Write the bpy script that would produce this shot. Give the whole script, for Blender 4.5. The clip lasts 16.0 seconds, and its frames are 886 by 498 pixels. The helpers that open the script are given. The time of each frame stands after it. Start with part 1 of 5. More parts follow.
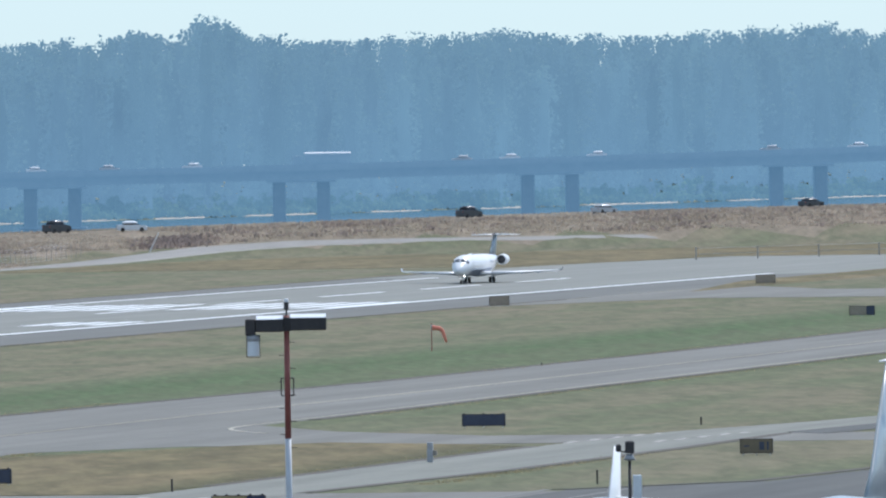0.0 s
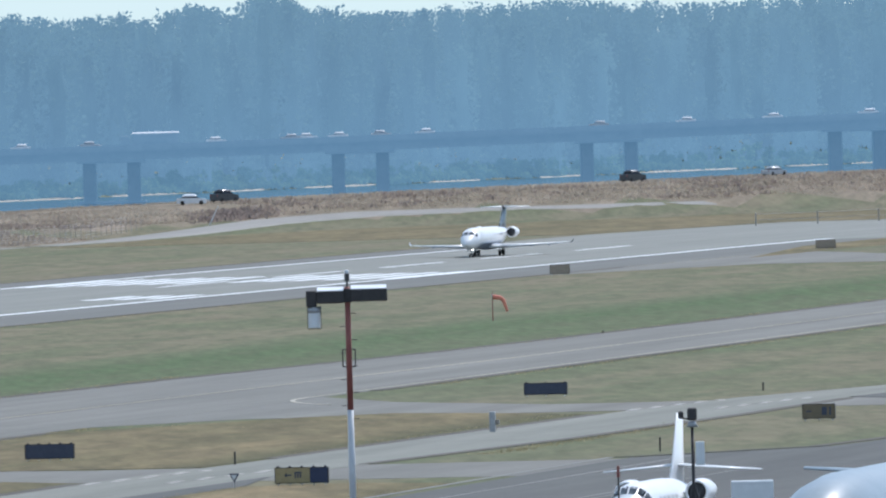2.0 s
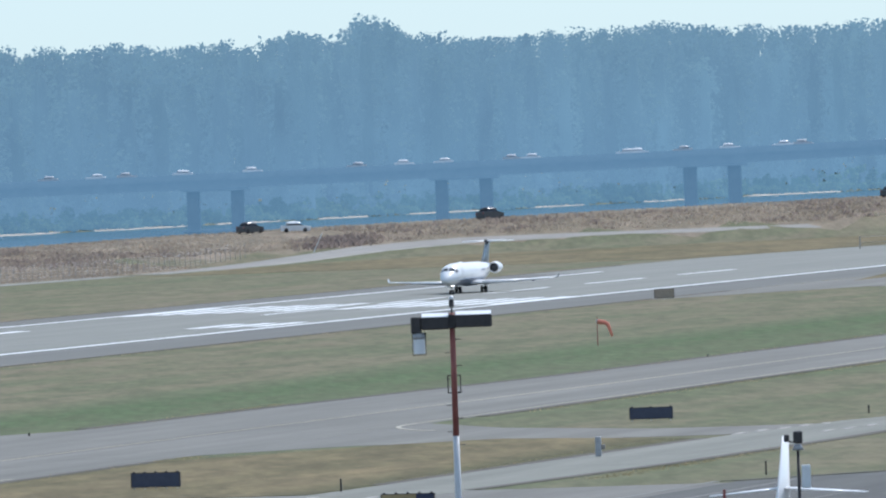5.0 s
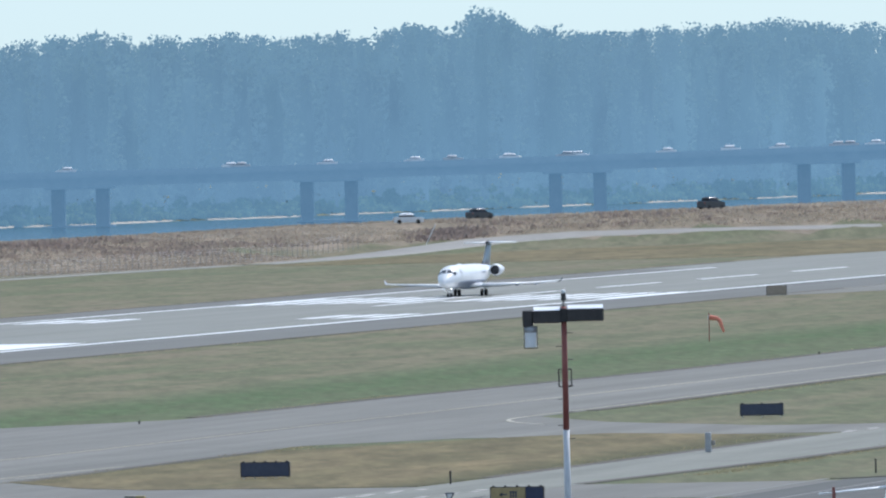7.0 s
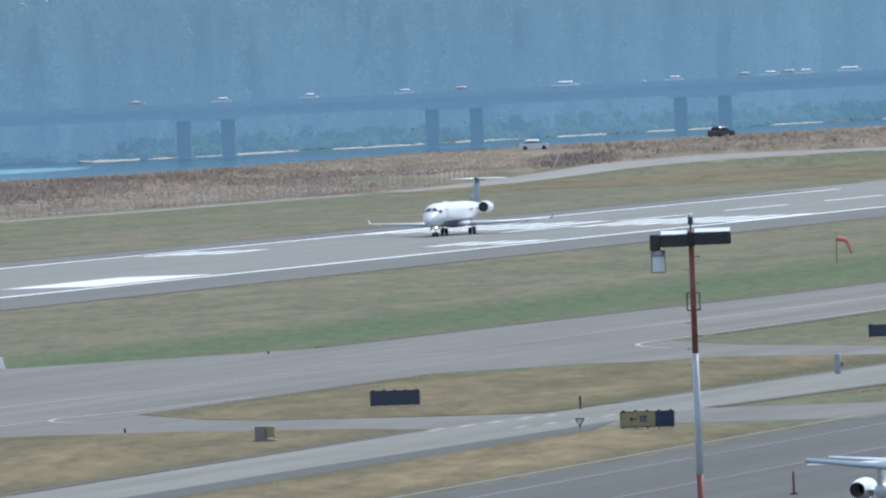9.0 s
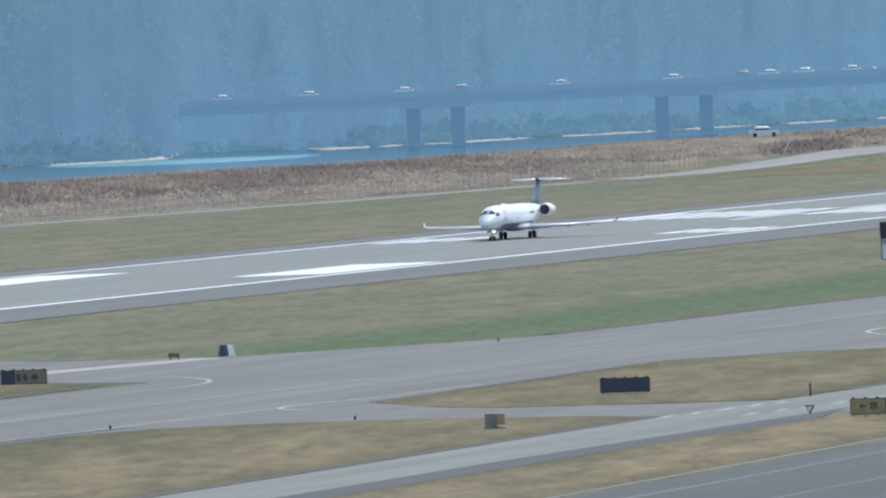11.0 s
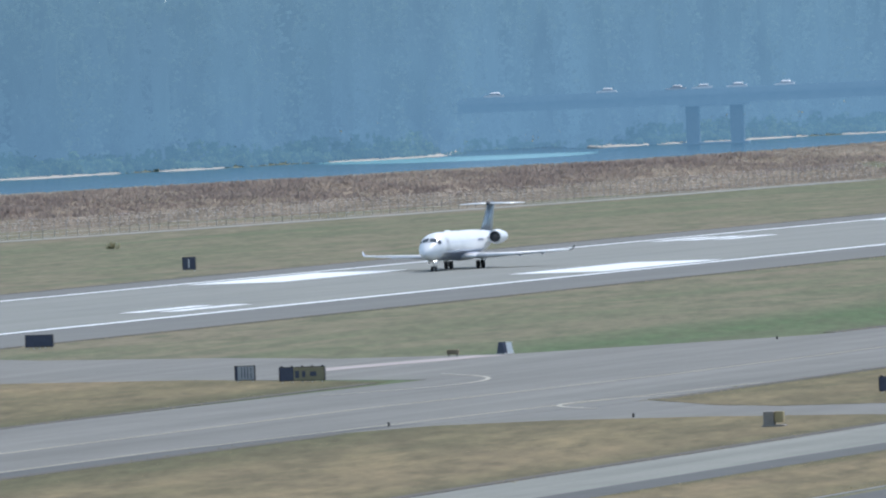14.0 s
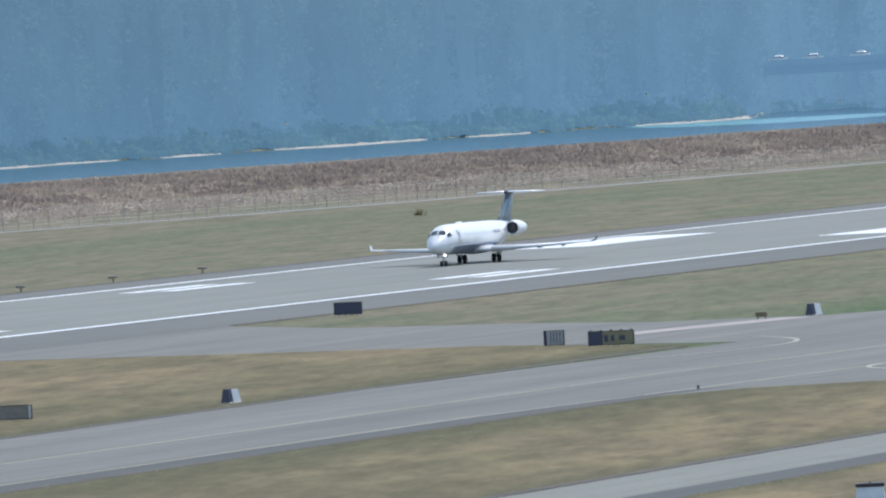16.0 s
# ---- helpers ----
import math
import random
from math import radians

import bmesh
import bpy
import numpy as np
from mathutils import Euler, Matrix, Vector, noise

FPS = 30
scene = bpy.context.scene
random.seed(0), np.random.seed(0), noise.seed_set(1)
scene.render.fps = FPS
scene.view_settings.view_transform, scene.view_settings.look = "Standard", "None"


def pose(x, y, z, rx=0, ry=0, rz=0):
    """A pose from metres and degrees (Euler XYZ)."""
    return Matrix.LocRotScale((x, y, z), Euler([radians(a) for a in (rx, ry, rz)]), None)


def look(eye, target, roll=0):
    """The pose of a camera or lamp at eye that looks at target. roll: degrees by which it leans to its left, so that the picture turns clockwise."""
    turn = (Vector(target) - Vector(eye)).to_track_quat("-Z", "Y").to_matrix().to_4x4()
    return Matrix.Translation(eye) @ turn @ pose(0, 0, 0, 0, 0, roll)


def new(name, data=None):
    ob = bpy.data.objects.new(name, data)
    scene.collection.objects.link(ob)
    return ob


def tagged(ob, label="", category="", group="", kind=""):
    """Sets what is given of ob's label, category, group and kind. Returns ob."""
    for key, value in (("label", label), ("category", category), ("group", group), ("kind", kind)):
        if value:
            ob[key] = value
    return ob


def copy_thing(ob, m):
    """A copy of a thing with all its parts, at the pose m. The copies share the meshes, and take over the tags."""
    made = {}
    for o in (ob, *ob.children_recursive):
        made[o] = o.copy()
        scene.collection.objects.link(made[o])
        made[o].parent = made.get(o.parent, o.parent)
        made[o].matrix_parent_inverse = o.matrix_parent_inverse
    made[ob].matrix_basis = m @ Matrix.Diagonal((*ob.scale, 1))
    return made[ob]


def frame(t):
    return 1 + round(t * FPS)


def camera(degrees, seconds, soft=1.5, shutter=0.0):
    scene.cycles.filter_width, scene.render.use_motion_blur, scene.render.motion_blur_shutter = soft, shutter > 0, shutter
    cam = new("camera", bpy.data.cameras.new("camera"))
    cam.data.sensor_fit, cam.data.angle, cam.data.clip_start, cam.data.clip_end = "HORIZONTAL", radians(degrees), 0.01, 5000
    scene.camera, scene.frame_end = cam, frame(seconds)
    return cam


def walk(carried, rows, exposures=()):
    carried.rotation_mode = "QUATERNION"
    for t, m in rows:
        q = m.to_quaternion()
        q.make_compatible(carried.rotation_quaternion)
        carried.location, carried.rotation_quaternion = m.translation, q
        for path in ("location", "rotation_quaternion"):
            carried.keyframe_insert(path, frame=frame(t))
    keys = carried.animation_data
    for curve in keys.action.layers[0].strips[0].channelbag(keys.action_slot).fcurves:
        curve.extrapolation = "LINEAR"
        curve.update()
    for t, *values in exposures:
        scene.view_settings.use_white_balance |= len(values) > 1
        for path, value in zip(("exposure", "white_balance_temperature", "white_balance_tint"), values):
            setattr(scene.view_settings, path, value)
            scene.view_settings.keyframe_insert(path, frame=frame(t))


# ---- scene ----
EYE = Vector((0, 0, 21.17))
cam = camera(3.5924, 16.0, soft=2.2)


def aim(az, el, lean):
    """A pose at EYE that looks along the azimuth az (from +x towards +y) and the elevation el, in degrees."""
    a, e = radians(az), radians(el)
    way = Vector((math.cos(a) * math.cos(e), math.sin(a) * math.cos(e), math.sin(e)))
    return look(EYE, EYE + way * 100, -lean)


# seconds, azimuth, elevation, lean
PATH = [
    (0.0, 11.235, -0.532, 0.864),
    (0.5, 11.277, -0.604, 1.186),
    (1.0, 11.247, -0.600, 1.417),
    (1.5, 11.323, -0.684, 1.523),
    (2.0, 11.481, -0.650, 1.605),
    (2.5, 11.565, -0.700, 1.580),
    (3.0, 11.628, -0.685, 1.770),
    (3.5, 11.698, -0.622, 2.110),
    (3.7, 11.741, -0.587, 2.116),
    (5.8, 12.117, -0.543, 1.893),
    (6.0, 12.187, -0.506, 1.563),
    (6.5, 12.301, -0.531, 1.401),
    (7.0, 12.358, -0.548, 1.294),
    (7.5, 12.561, -0.596, 1.556),
    (8.0, 12.767, -0.625, 1.799),
    (8.5, 12.779, -0.797, 1.892),
    (9.0, 12.881, -0.830, 2.206),
    (9.5, 13.131, -0.803, 2.444),
    (10.0, 13.481, -0.742, 2.368),
    (10.2, 13.589, -0.764, 2.310),
    (12.3, 14.088, -0.830, 2.302),
    (12.5, 14.195, -0.792, 2.236),
    (13.0, 14.453, -0.746, 2.346),
    (13.5, 14.718, -0.751, 2.349),
    (14.0, 14.945, -0.812, 2.167),
    (14.5, 15.216, -0.871, 2.441),
    (15.0, 15.526, -0.858, 2.679),
    (15.5, 15.873, -0.900, 2.858),
    (16.0, 16.198, -0.902, 2.908),
]
walk(cam, [(t, aim(a, e, r)) for t, a, e, r in PATH], [(0.0, 0.63, 6150, 13), (16.0, 0.63, 6150, 13)])

# ---- daylight ----
SUN_AZ, SUN_EL = -22.0, 50.0
world = bpy.data.worlds.new("sky")
scene.world = world
world.use_nodes = True
wn = world.node_tree.nodes
sky = wn.new("ShaderNodeTexSky")
sky.sky_type, sky.sun_disc = "NISHITA", False
sky.sun_elevation, sky.sun_rotation = radians(SUN_EL), radians(90 - SUN_AZ)
sky.air_density, sky.dust_density, sky.ozone_density = 1.0, 0.2, 3.0
wn["Background"].inputs["Strength"].default_value = 0.085
tint = wn.new("ShaderNodeMix")
tint.data_type, tint.blend_type = "RGBA", "MULTIPLY"
tint.inputs[0].default_value, tint.inputs[7].default_value = 1.0, (0.66, 0.88, 1.12, 1)
world.node_tree.links.new(sky.outputs[0], tint.inputs[6])
haze = wn.new("ShaderNodeMix")
haze.data_type = "RGBA"
haze.inputs[0].default_value, haze.inputs[7].default_value = 0.5, (5.1, 6.3, 6.9, 1)
world.node_tree.links.new(tint.outputs[2], haze.inputs[6])
world.node_tree.links.new(haze.outputs[2], wn["Background"].inputs["Color"])
sun = new("sun", bpy.data.lights.new("sun", "SUN"))
sun.data.energy, sun.data.angle, sun.data.color = 2.85, radians(0.53), (1.0, 0.965, 0.92)
sd = Vector((math.cos(radians(SUN_AZ)) * math.cos(radians(SUN_EL)), math.sin(radians(SUN_AZ)) * math.cos(radians(SUN_EL)), math.sin(radians(SUN_EL))))
sun.matrix_world = look(sd * 300, (0, 0, 0))


# ---- materials ----
def material(name, rough=0.8, metal=0.0):
    m = bpy.data.materials.new(name)
    m.use_nodes = True
    b = m.node_tree.nodes["Principled BSDF"]
    b.inputs["Roughness"].default_value = rough
    b.inputs["Metallic"].default_value = metal
    return m, m.node_tree.nodes, m.node_tree.links, b


def world_xyz(nodes, links, scale=(1, 1, 1), bearing=0.0):
    """World position, scaled along and across a bearing in degrees from +x."""
    geo = nodes.new("ShaderNodeNewGeometry")
    mp = nodes.new("ShaderNodeMapping")
    mp.vector_type = "TEXTURE"
    mp.inputs["Rotation"].default_value = (0, 0, radians(bearing))
    mp.inputs["Scale"].default_value = tuple(1 / c for c in scale)
    links.new(geo.outputs["Position"], mp.inputs["Vector"])
    return mp.outputs[0]


def noise_tex(nodes, links, vec, scale, detail=4, rough=0.6):
    n = nodes.new("ShaderNodeTexNoise")
    n.inputs["Scale"].default_value, n.inputs["Detail"].default_value, n.inputs["Roughness"].default_value = scale, detail, rough
    links.new(vec, n.inputs["Vector"])
    return n.outputs["Fac"]


def ramp(nodes, links, fac, stops):
    r = nodes.new("ShaderNodeValToRGB")
    e = r.color_ramp.elements
    while len(e) < len(stops):
        e.new(0.5)
    for k, (p, c) in zip(e, stops):
        k.position, k.color = p, (*c, 1)
    links.new(fac, r.inputs[0])
    return r.outputs[0]


def blend(nodes, links, fac, a, b, how="MIX"):
    x = nodes.new("ShaderNodeMix")
    x.data_type, x.blend_type = "RGBA", how
    for sock, v in ((x.inputs[0], fac), (x.inputs[6], a), (x.inputs[7], b)):
        if isinstance(v, (int, float)):
            sock.default_value = v
        elif isinstance(v, tuple):
            sock.default_value = (*v, 1)
        else:
            links.new(v, sock)
    return x.outputs[2]


def worn(name, c1, c2, scale=2.0, rough=0.7, metal=0.0, bump=0.0, fine=25.0):
    """A surface that varies between two colours at two scales, in the object's own space."""
    m, nodes, links, b = material(name, rough, metal)
    tc = nodes.new("ShaderNodeTexCoord")
    f1 = noise_tex(nodes, links, tc.outputs["Object"], scale)
    f2 = noise_tex(nodes, links, tc.outputs["Object"], scale * fine / 2, 2)
    mixed = blend(nodes, links, 0.35, f1, f2)
    links.new(ramp(nodes, links, mixed, [(0.35, c1), (0.65, c2)]), b.inputs["Base Color"])
    if bump:
        bp = nodes.new("ShaderNodeBump")
        bp.inputs["Strength"].default_value, bp.inputs["Distance"].default_value = bump, 0.02
        links.new(f2, bp.inputs["Height"])
        links.new(bp.outputs[0], b.inputs["Normal"])
    return m


def grass_material(name, green, straw, brown, bands):
    """Mown grass: dry and green patches; the large run along x, the smaller are drawn out to fit the camera's view;
    bands: (y, greenness) across the field.
    """
    m, nodes, links, b = material(name, 0.95)
    b.inputs["Specular IOR Level"].default_value = 0.1
    p = world_xyz(nodes, links)
    long = world_xyz(nodes, links, (0.012, 0.09, 0.1))
    big = noise_tex(nodes, links, long, 1.0, 6, 0.65)
    # bearings near the camera's line of sight shape the patches to its view
    mid = noise_tex(nodes, links, world_xyz(nodes, links, (0.035, 0.16, 0.3), 20), 1.0, 6, 0.7)
    fine = noise_tex(nodes, links, world_xyz(nodes, links, (0.11, 0.7, 1), 14), 1.0, 5, 0.72)
    sep = nodes.new("ShaderNodeSeparateXYZ")
    links.new(p, sep.inputs[0])
    span = bands[-1][0] - bands[0][0]
    mr = nodes.new("ShaderNodeMapRange")
    mr.inputs["From Min"].default_value, mr.inputs["From Max"].default_value = bands[0][0], bands[-1][0]
    wob = nodes.new("ShaderNodeMath")
    wob.operation = "MULTIPLY_ADD"
    links.new(big, wob.inputs[0])
    wob.inputs[1].default_value = 7.0
    links.new(sep.outputs["Y"], wob.inputs[2])
    sub = nodes.new("ShaderNodeMath")
    sub.operation = "SUBTRACT"
    links.new(wob.outputs[0], sub.inputs[0])
    sub.inputs[1].default_value = 3.5
    links.new(sub.outputs[0], mr.inputs["Value"])
    lush = ramp(nodes, links, mr.outputs[0], [((y - bands[0][0]) / span, (g, g, g)) for y, g in bands])
    dry = ramp(nodes, links, mid, [(0.32, brown), (0.68, straw)])
    gr = ramp(nodes, links, fine, [(0.3, tuple(c * 0.75 for c in green)), (0.7, green)])
    base = blend(nodes, links, lush, dry, gr)
    spots = ramp(nodes, links, big, [(0.42, (0, 0, 0)), (0.62, (0.52, 0.52, 0.52))])
    base = blend(nodes, links, spots, base, gr)
    clump = noise_tex(nodes, links, world_xyz(nodes, links, (0.045, 0.25, 0.4), 10), 1.0, 6, 0.7)
    rank = tuple(0.42 * g + 0.38 * w for g, w in zip(green, brown))
    base = blend(nodes, links, ramp(nodes, links, clump, [(0.47, (0, 0, 0)), (0.64, (0.75, 0.75, 0.75))]), base, rank)
    tone = ramp(nodes, links, fine, [(0.28, (0.80, 0.81, 0.80)), (0.5, (0.98, 0.98, 0.98)), (0.72, (1.16, 1.14, 1.11))])
    links.new(blend(nodes, links, 1.0, base, tone, "MULTIPLY"), b.inputs["Base Color"])
    return m


def paving_material(name, c1, c2, stain, streak=(0.01, 0.25, 1), rough=0.75, shine=0.12):
    m, nodes, links, b = material(name, rough)
    b.inputs["Specular IOR Level"].default_value = shine
    long = noise_tex(nodes, links, world_xyz(nodes, links, streak), 1.0, 5, 0.6)
    mid = noise_tex(nodes, links, world_xyz(nodes, links, (0.15, 0.15, 0.15)), 1.0, 5, 0.65)
    fine = noise_tex(nodes, links, world_xyz(nodes, links, (2.5, 2.5, 1)), 1.0, 3, 0.7)
    base = ramp(nodes, links, long, [(0.3, c1), (0.7, c2)])
    base = blend(nodes, links, ramp(nodes, links, mid, [(0.5, (0, 0, 0)), (0.8, (0.5, 0.5, 0.5))]), base, stain)
    tone = ramp(nodes, links, fine, [(0.25, (0.88, 0.88, 0.88)), (0.75, (1.08, 1.08, 1.08))])
    links.new(blend(nodes, links, 1.0, base, tone, "MULTIPLY"), b.inputs["Base Color"])
    bp = nodes.new("ShaderNodeBump")
    bp.inputs["Strength"].default_value, bp.inputs["Distance"].default_value = 0.2, 0.02
    links.new(fine, bp.inputs["Height"])
    links.new(bp.outputs[0], b.inputs["Normal"])
    return m


GRASS = grass_material("mown_grass", (0.088, 0.132, 0.062), (0.225, 0.187, 0.132), (0.162, 0.134, 0.096),
                       [(130, 0.25), (150, 0.28), (163, 0.3), (180, 0.25), (192, 0.3), (203, 0.65), (232, 0.7), (246, 1.0), (257, 0.3), (300, 0.15), (380, 0.1), (430, 0.28), (448, 0.3), (458, 0.45), (470, 0.0), (640, 0.0), (720, 1.0)])
STRAW = grass_material("straw_grass", (0.086, 0.092, 0.048), (0.312, 0.240, 0.136), (0.175, 0.134, 0.084), [(100, 0.25), (150, 0.6), (154, 0.12), (160, 0.15), (163, 0.75), (174, 0.85), (179, 0.25), (188, 0.34), (197, 0.34), (203, 0.7), (211, 0.95), (238, 0.95), (244, 0.4), (252, 0.6), (262, 0.12), (300, 0.3), (310, 0.4)])
ASPHALT = paving_material("runway_asphalt", (0.156, 0.162, 0.143), (0.202, 0.208, 0.184), (0.125, 0.129, 0.115), shine=0.28)
CONCRETE = paving_material("taxiway_concrete", (0.136, 0.134, 0.120), (0.198, 0.196, 0.176), (0.114, 0.113, 0.101))
PALE_ROAD = paving_material("pale_road_concrete", (0.160, 0.164, 0.142), (0.235, 0.239, 0.208), (0.135, 0.138, 0.120))
APRON = paving_material("apron_asphalt", (0.079, 0.081, 0.076), (0.112, 0.114, 0.106), (0.062, 0.064, 0.060))
SHOULDER = paving_material("shoulder_asphalt", (0.125, 0.127, 0.117), (0.16, 0.163, 0.150), (0.104, 0.106, 0.098))
DARK_EDGE = paving_material("dark_shoulder_asphalt", (0.080, 0.082, 0.078), (0.108, 0.110, 0.104), (0.064, 0.066, 0.062))
PAINT = paving_material("runway_paint", (0.78, 0.78, 0.76), (0.88, 0.88, 0.86), (0.6, 0.6, 0.59), rough=0.35, shine=0.5)
YELLOW = paving_material("taxiway_paint", (0.30, 0.275, 0.205), (0.40, 0.365, 0.27), (0.22, 0.205, 0.165), rough=0.6)
LEAD_IN = paving_material("lead_in_paint", (0.34, 0.31, 0.24), (0.42, 0.385, 0.30), (0.25, 0.235, 0.19), rough=0.5)
DASH = paving_material("worn_white_dash_paint", (0.36, 0.345, 0.32), (0.46, 0.44, 0.41), (0.26, 0.25, 0.235))
PINK = paving_material("worn_pinkish_paint", (0.30, 0.265, 0.25), (0.38, 0.34, 0.32), (0.24, 0.215, 0.2))
FADED = paving_material("faded_apron_paint", (0.18, 0.182, 0.17), (0.26, 0.26, 0.245), (0.14, 0.14, 0.132))
GRAVEL = paving_material("levee_road_gravel", (0.22, 0.215, 0.20), (0.27, 0.262, 0.24), (0.19, 0.185, 0.17))
SAND = worn("river_sand", (0.32, 0.30, 0.26), (0.44, 0.415, 0.37), 0.05, 0.9)


# ---- building helpers ----
def mesh_of(name, bm):
    me = bpy.data.meshes.new(name)
    bm.to_mesh(me)
    bm.free()
    return me


def part(name, bm, mat, parent, label="", smooth=False):
    """Link a bmesh as one mesh object under a thing or a part."""
    me = mesh_of(name, bm) if isinstance(bm, bmesh.types.BMesh) else bm
    me.materials.append(mat)
    if smooth:
        for p in me.polygons:
            p.use_smooth = True
    ob = new(name, me)
    ob.parent = parent
    return tagged(ob, label) if label else ob


def thing(name, x, y, z, label, category, group="", turn=0):
    ob = new(name)
    ob.matrix_basis = pose(x, y, z, 0, 0, turn)
    ob.empty_display_size = 0.3
    return tagged(ob, label, category, group)


def box(bm, x0, x1, y0, y1, z0, z1, bevel=0.0):
    r = bmesh.ops.create_cube(bm, size=1.0)
    bmesh.ops.scale(bm, vec=(x1 - x0, y1 - y0, z1 - z0), verts=r["verts"])
    bmesh.ops.translate(bm, vec=((x0 + x1) / 2, (y0 + y1) / 2, (z0 + z1) / 2), verts=r["verts"])
    if bevel:
        edges = list({e for v in r["verts"] for e in v.link_edges})
        bmesh.ops.bevel(bm, geom=edges, offset=bevel, segments=1, affect="EDGES")
    return bm


def tube(bm, a, b, r0, r1=None, seg=10):
    """A closed tapered tube from a to b."""
    a, b = Vector(a), Vector(b)
    r1 = r0 if r1 is None else r1
    d = b - a
    r = bmesh.ops.create_cone(bm, cap_ends=True, segments=seg, radius1=r0, radius2=r1, depth=d.length)
    m = Matrix.Translation((a + b) / 2) @ d.to_track_quat("Z", "Y").to_matrix().to_4x4()
    bmesh.ops.transform(bm, matrix=m, verts=r["verts"])
    return bm


def loft(bm, rings, caps=True):
    """Skin a row of closed rings of equal length."""
    vs = [[bm.verts.new(p) for p in ring] for ring in rings]
    n = len(vs[0])
    for r0, r1 in zip(vs, vs[1:]):
        for i in range(n):
            bm.faces.new((r0[i], r0[(i + 1) % n], r1[(i + 1) % n], r1[i]))
    if caps:
        bm.faces.new(list(reversed(vs[0])))
        bm.faces.new(vs[-1])
    bmesh.ops.recalc_face_normals(bm, faces=bm.faces[:])
    return bm


def slab(name, corners, z, mat, label, thick=0.3, kind="structure"):
    """A flat slab in plan whose top lies at z."""
    bm = bmesh.new()
    top = bm.faces.new([bm.verts.new((x, y, z)) for x, y in corners])
    if top.normal.z < 0 or top.calc_area() and (bm.normal_update() or top.normal.z < 0):
        top.normal_flip()
    r = bmesh.ops.extrude_face_region(bm, geom=[top])
    bmesh.ops.translate(bm, vec=(0, 0, -thick), verts=[v for v in r["geom"] if isinstance(v, bmesh.types.BMVert)])
    bmesh.ops.recalc_face_normals(bm, faces=bm.faces[:])
    bmesh.ops.triangulate(bm, faces=bm.faces[:])
    me = mesh_of(name, bm)
    me.materials.append(mat)
    return tagged(new(name, me), label, name.split("_")[0], kind=kind)


def strip(name, x0, x1, y0, y1, z, mat, label):
    return slab(name, [(x0, y0), (x1, y0), (x1, y1), (x0, y1)], z, mat, label, 0.2)


# ---- the ground, one sheet with the levee, the river bed and the far bank ----
LEVEE = [(-600, 1004), (1740, 566), (2160, 492), (2345, 385), (2620, 225), (3300, -170)]
SHORE = (2903.0, 846.0, -0.1727)


def mixed_step(a, b, v):
    k = max(0, min(1, (v - a) / (b - a)))
    return k * k * (3 - 2 * k)


def far_bank(az):
    """Distance of the far shore along an azimuth; an inlet opens where the bridge meets the land."""
    k = math.tan(radians(az))
    line = (SHORE[1] - SHORE[2] * SHORE[0]) / (k - SHORE[2]) / math.cos(radians(az))
    inlet = mixed_step(14.34, 14.46, az) * (1 - mixed_step(14.84, 14.93, az))
    return line + 120 * inlet + 5 * math.sin(az * 9.0) + 3 * math.sin(az * 23.0 + 1)


def levee_height(x):
    return 3.35 + 2.1 * mixed_step(2050, 2350, x)


# the road that climbs onto the levee, and a parked car's flat spot
ROADBED = [(1990, 463.5), (2035, 463.2), (2062, 462.6), (2090, 462.4), (2115, 462.0), (2136, 461.2), (2150, 459.0), (2166, 452.5), (2186, 440.5), (2212, 423.5), (2240, 405)]
CAR_SPOT = (2166.0, 480.0)


def road_gap(x, y):
    """Distance to the levee road's middle line."""
    best = 1e9
    for (ax, ay), (bx, by) in zip(ROADBED, ROADBED[1:]):
        dx, dy = bx - ax, by - ay
        k = max(0, min(1, ((x - ax) * dx + (y - ay) * dy) / (dx * dx + dy * dy)))
        best = min(best, math.hypot(x - ax - k * dx, y - ay - k * dy))
    return best


def levee_side(x, y):
    """Signed distance from the levee's crest, positive towards the river."""
    best = (1e9, 0)
    for (ax, ay), (bx, by) in zip(LEVEE, LEVEE[1:]):
        dx, dy = bx - ax, by - ay
        k = max(0, min(1, ((x - ax) * dx + (y - ay) * dy) / (dx * dx + dy * dy)))
        d = math.hypot(x - ax - k * dx, y - ay - k * dy)
        if d < best[0]:
            best = (d, 1 if dx * (y - ay) - dy * (x - ax) > 0 else -1)
    return best[0] * best[1]


def ground_z(x, y):
    s = levee_side(x, y)
    top = levee_height(x)
    z = top * mixed_step(-52, -7, s) - (top + 5.0) * mixed_step(8, 48, s)
    if s > 30:
        az = math.degrees(math.atan2(y, x))
        e = 0.43 * (math.hypot(x, y) - far_bank(az)) - 45 * mixed_step(14.1, 14.4, az) * (1 - mixed_step(14.88, 15.05, az))
        z += 8.5 * mixed_step(-25, 60, e)
    if -60 < s < -6:
        z += min(mixed_step(4, 16, road_gap(x, y)), mixed_step(5, 14, math.hypot(x - CAR_SPOT[0], y - CAR_SPOT[1]))) * 0.5 * mixed_step(-55, -30, s) * (1 - mixed_step(-16, -7, s)) * (noise.noise((x * 0.05, y * 0.08, 0)) + 0.5 * noise.noise((x * 0.17, y * 0.2, 3)))
    return z


def axis(*spans):
    out = []
    for a, b, step in spans:
        n = max(1, round((b - a) / step))
        out += [a + (b - a) * i / n for i in range(n)]
    return out + [spans[-1][1]]


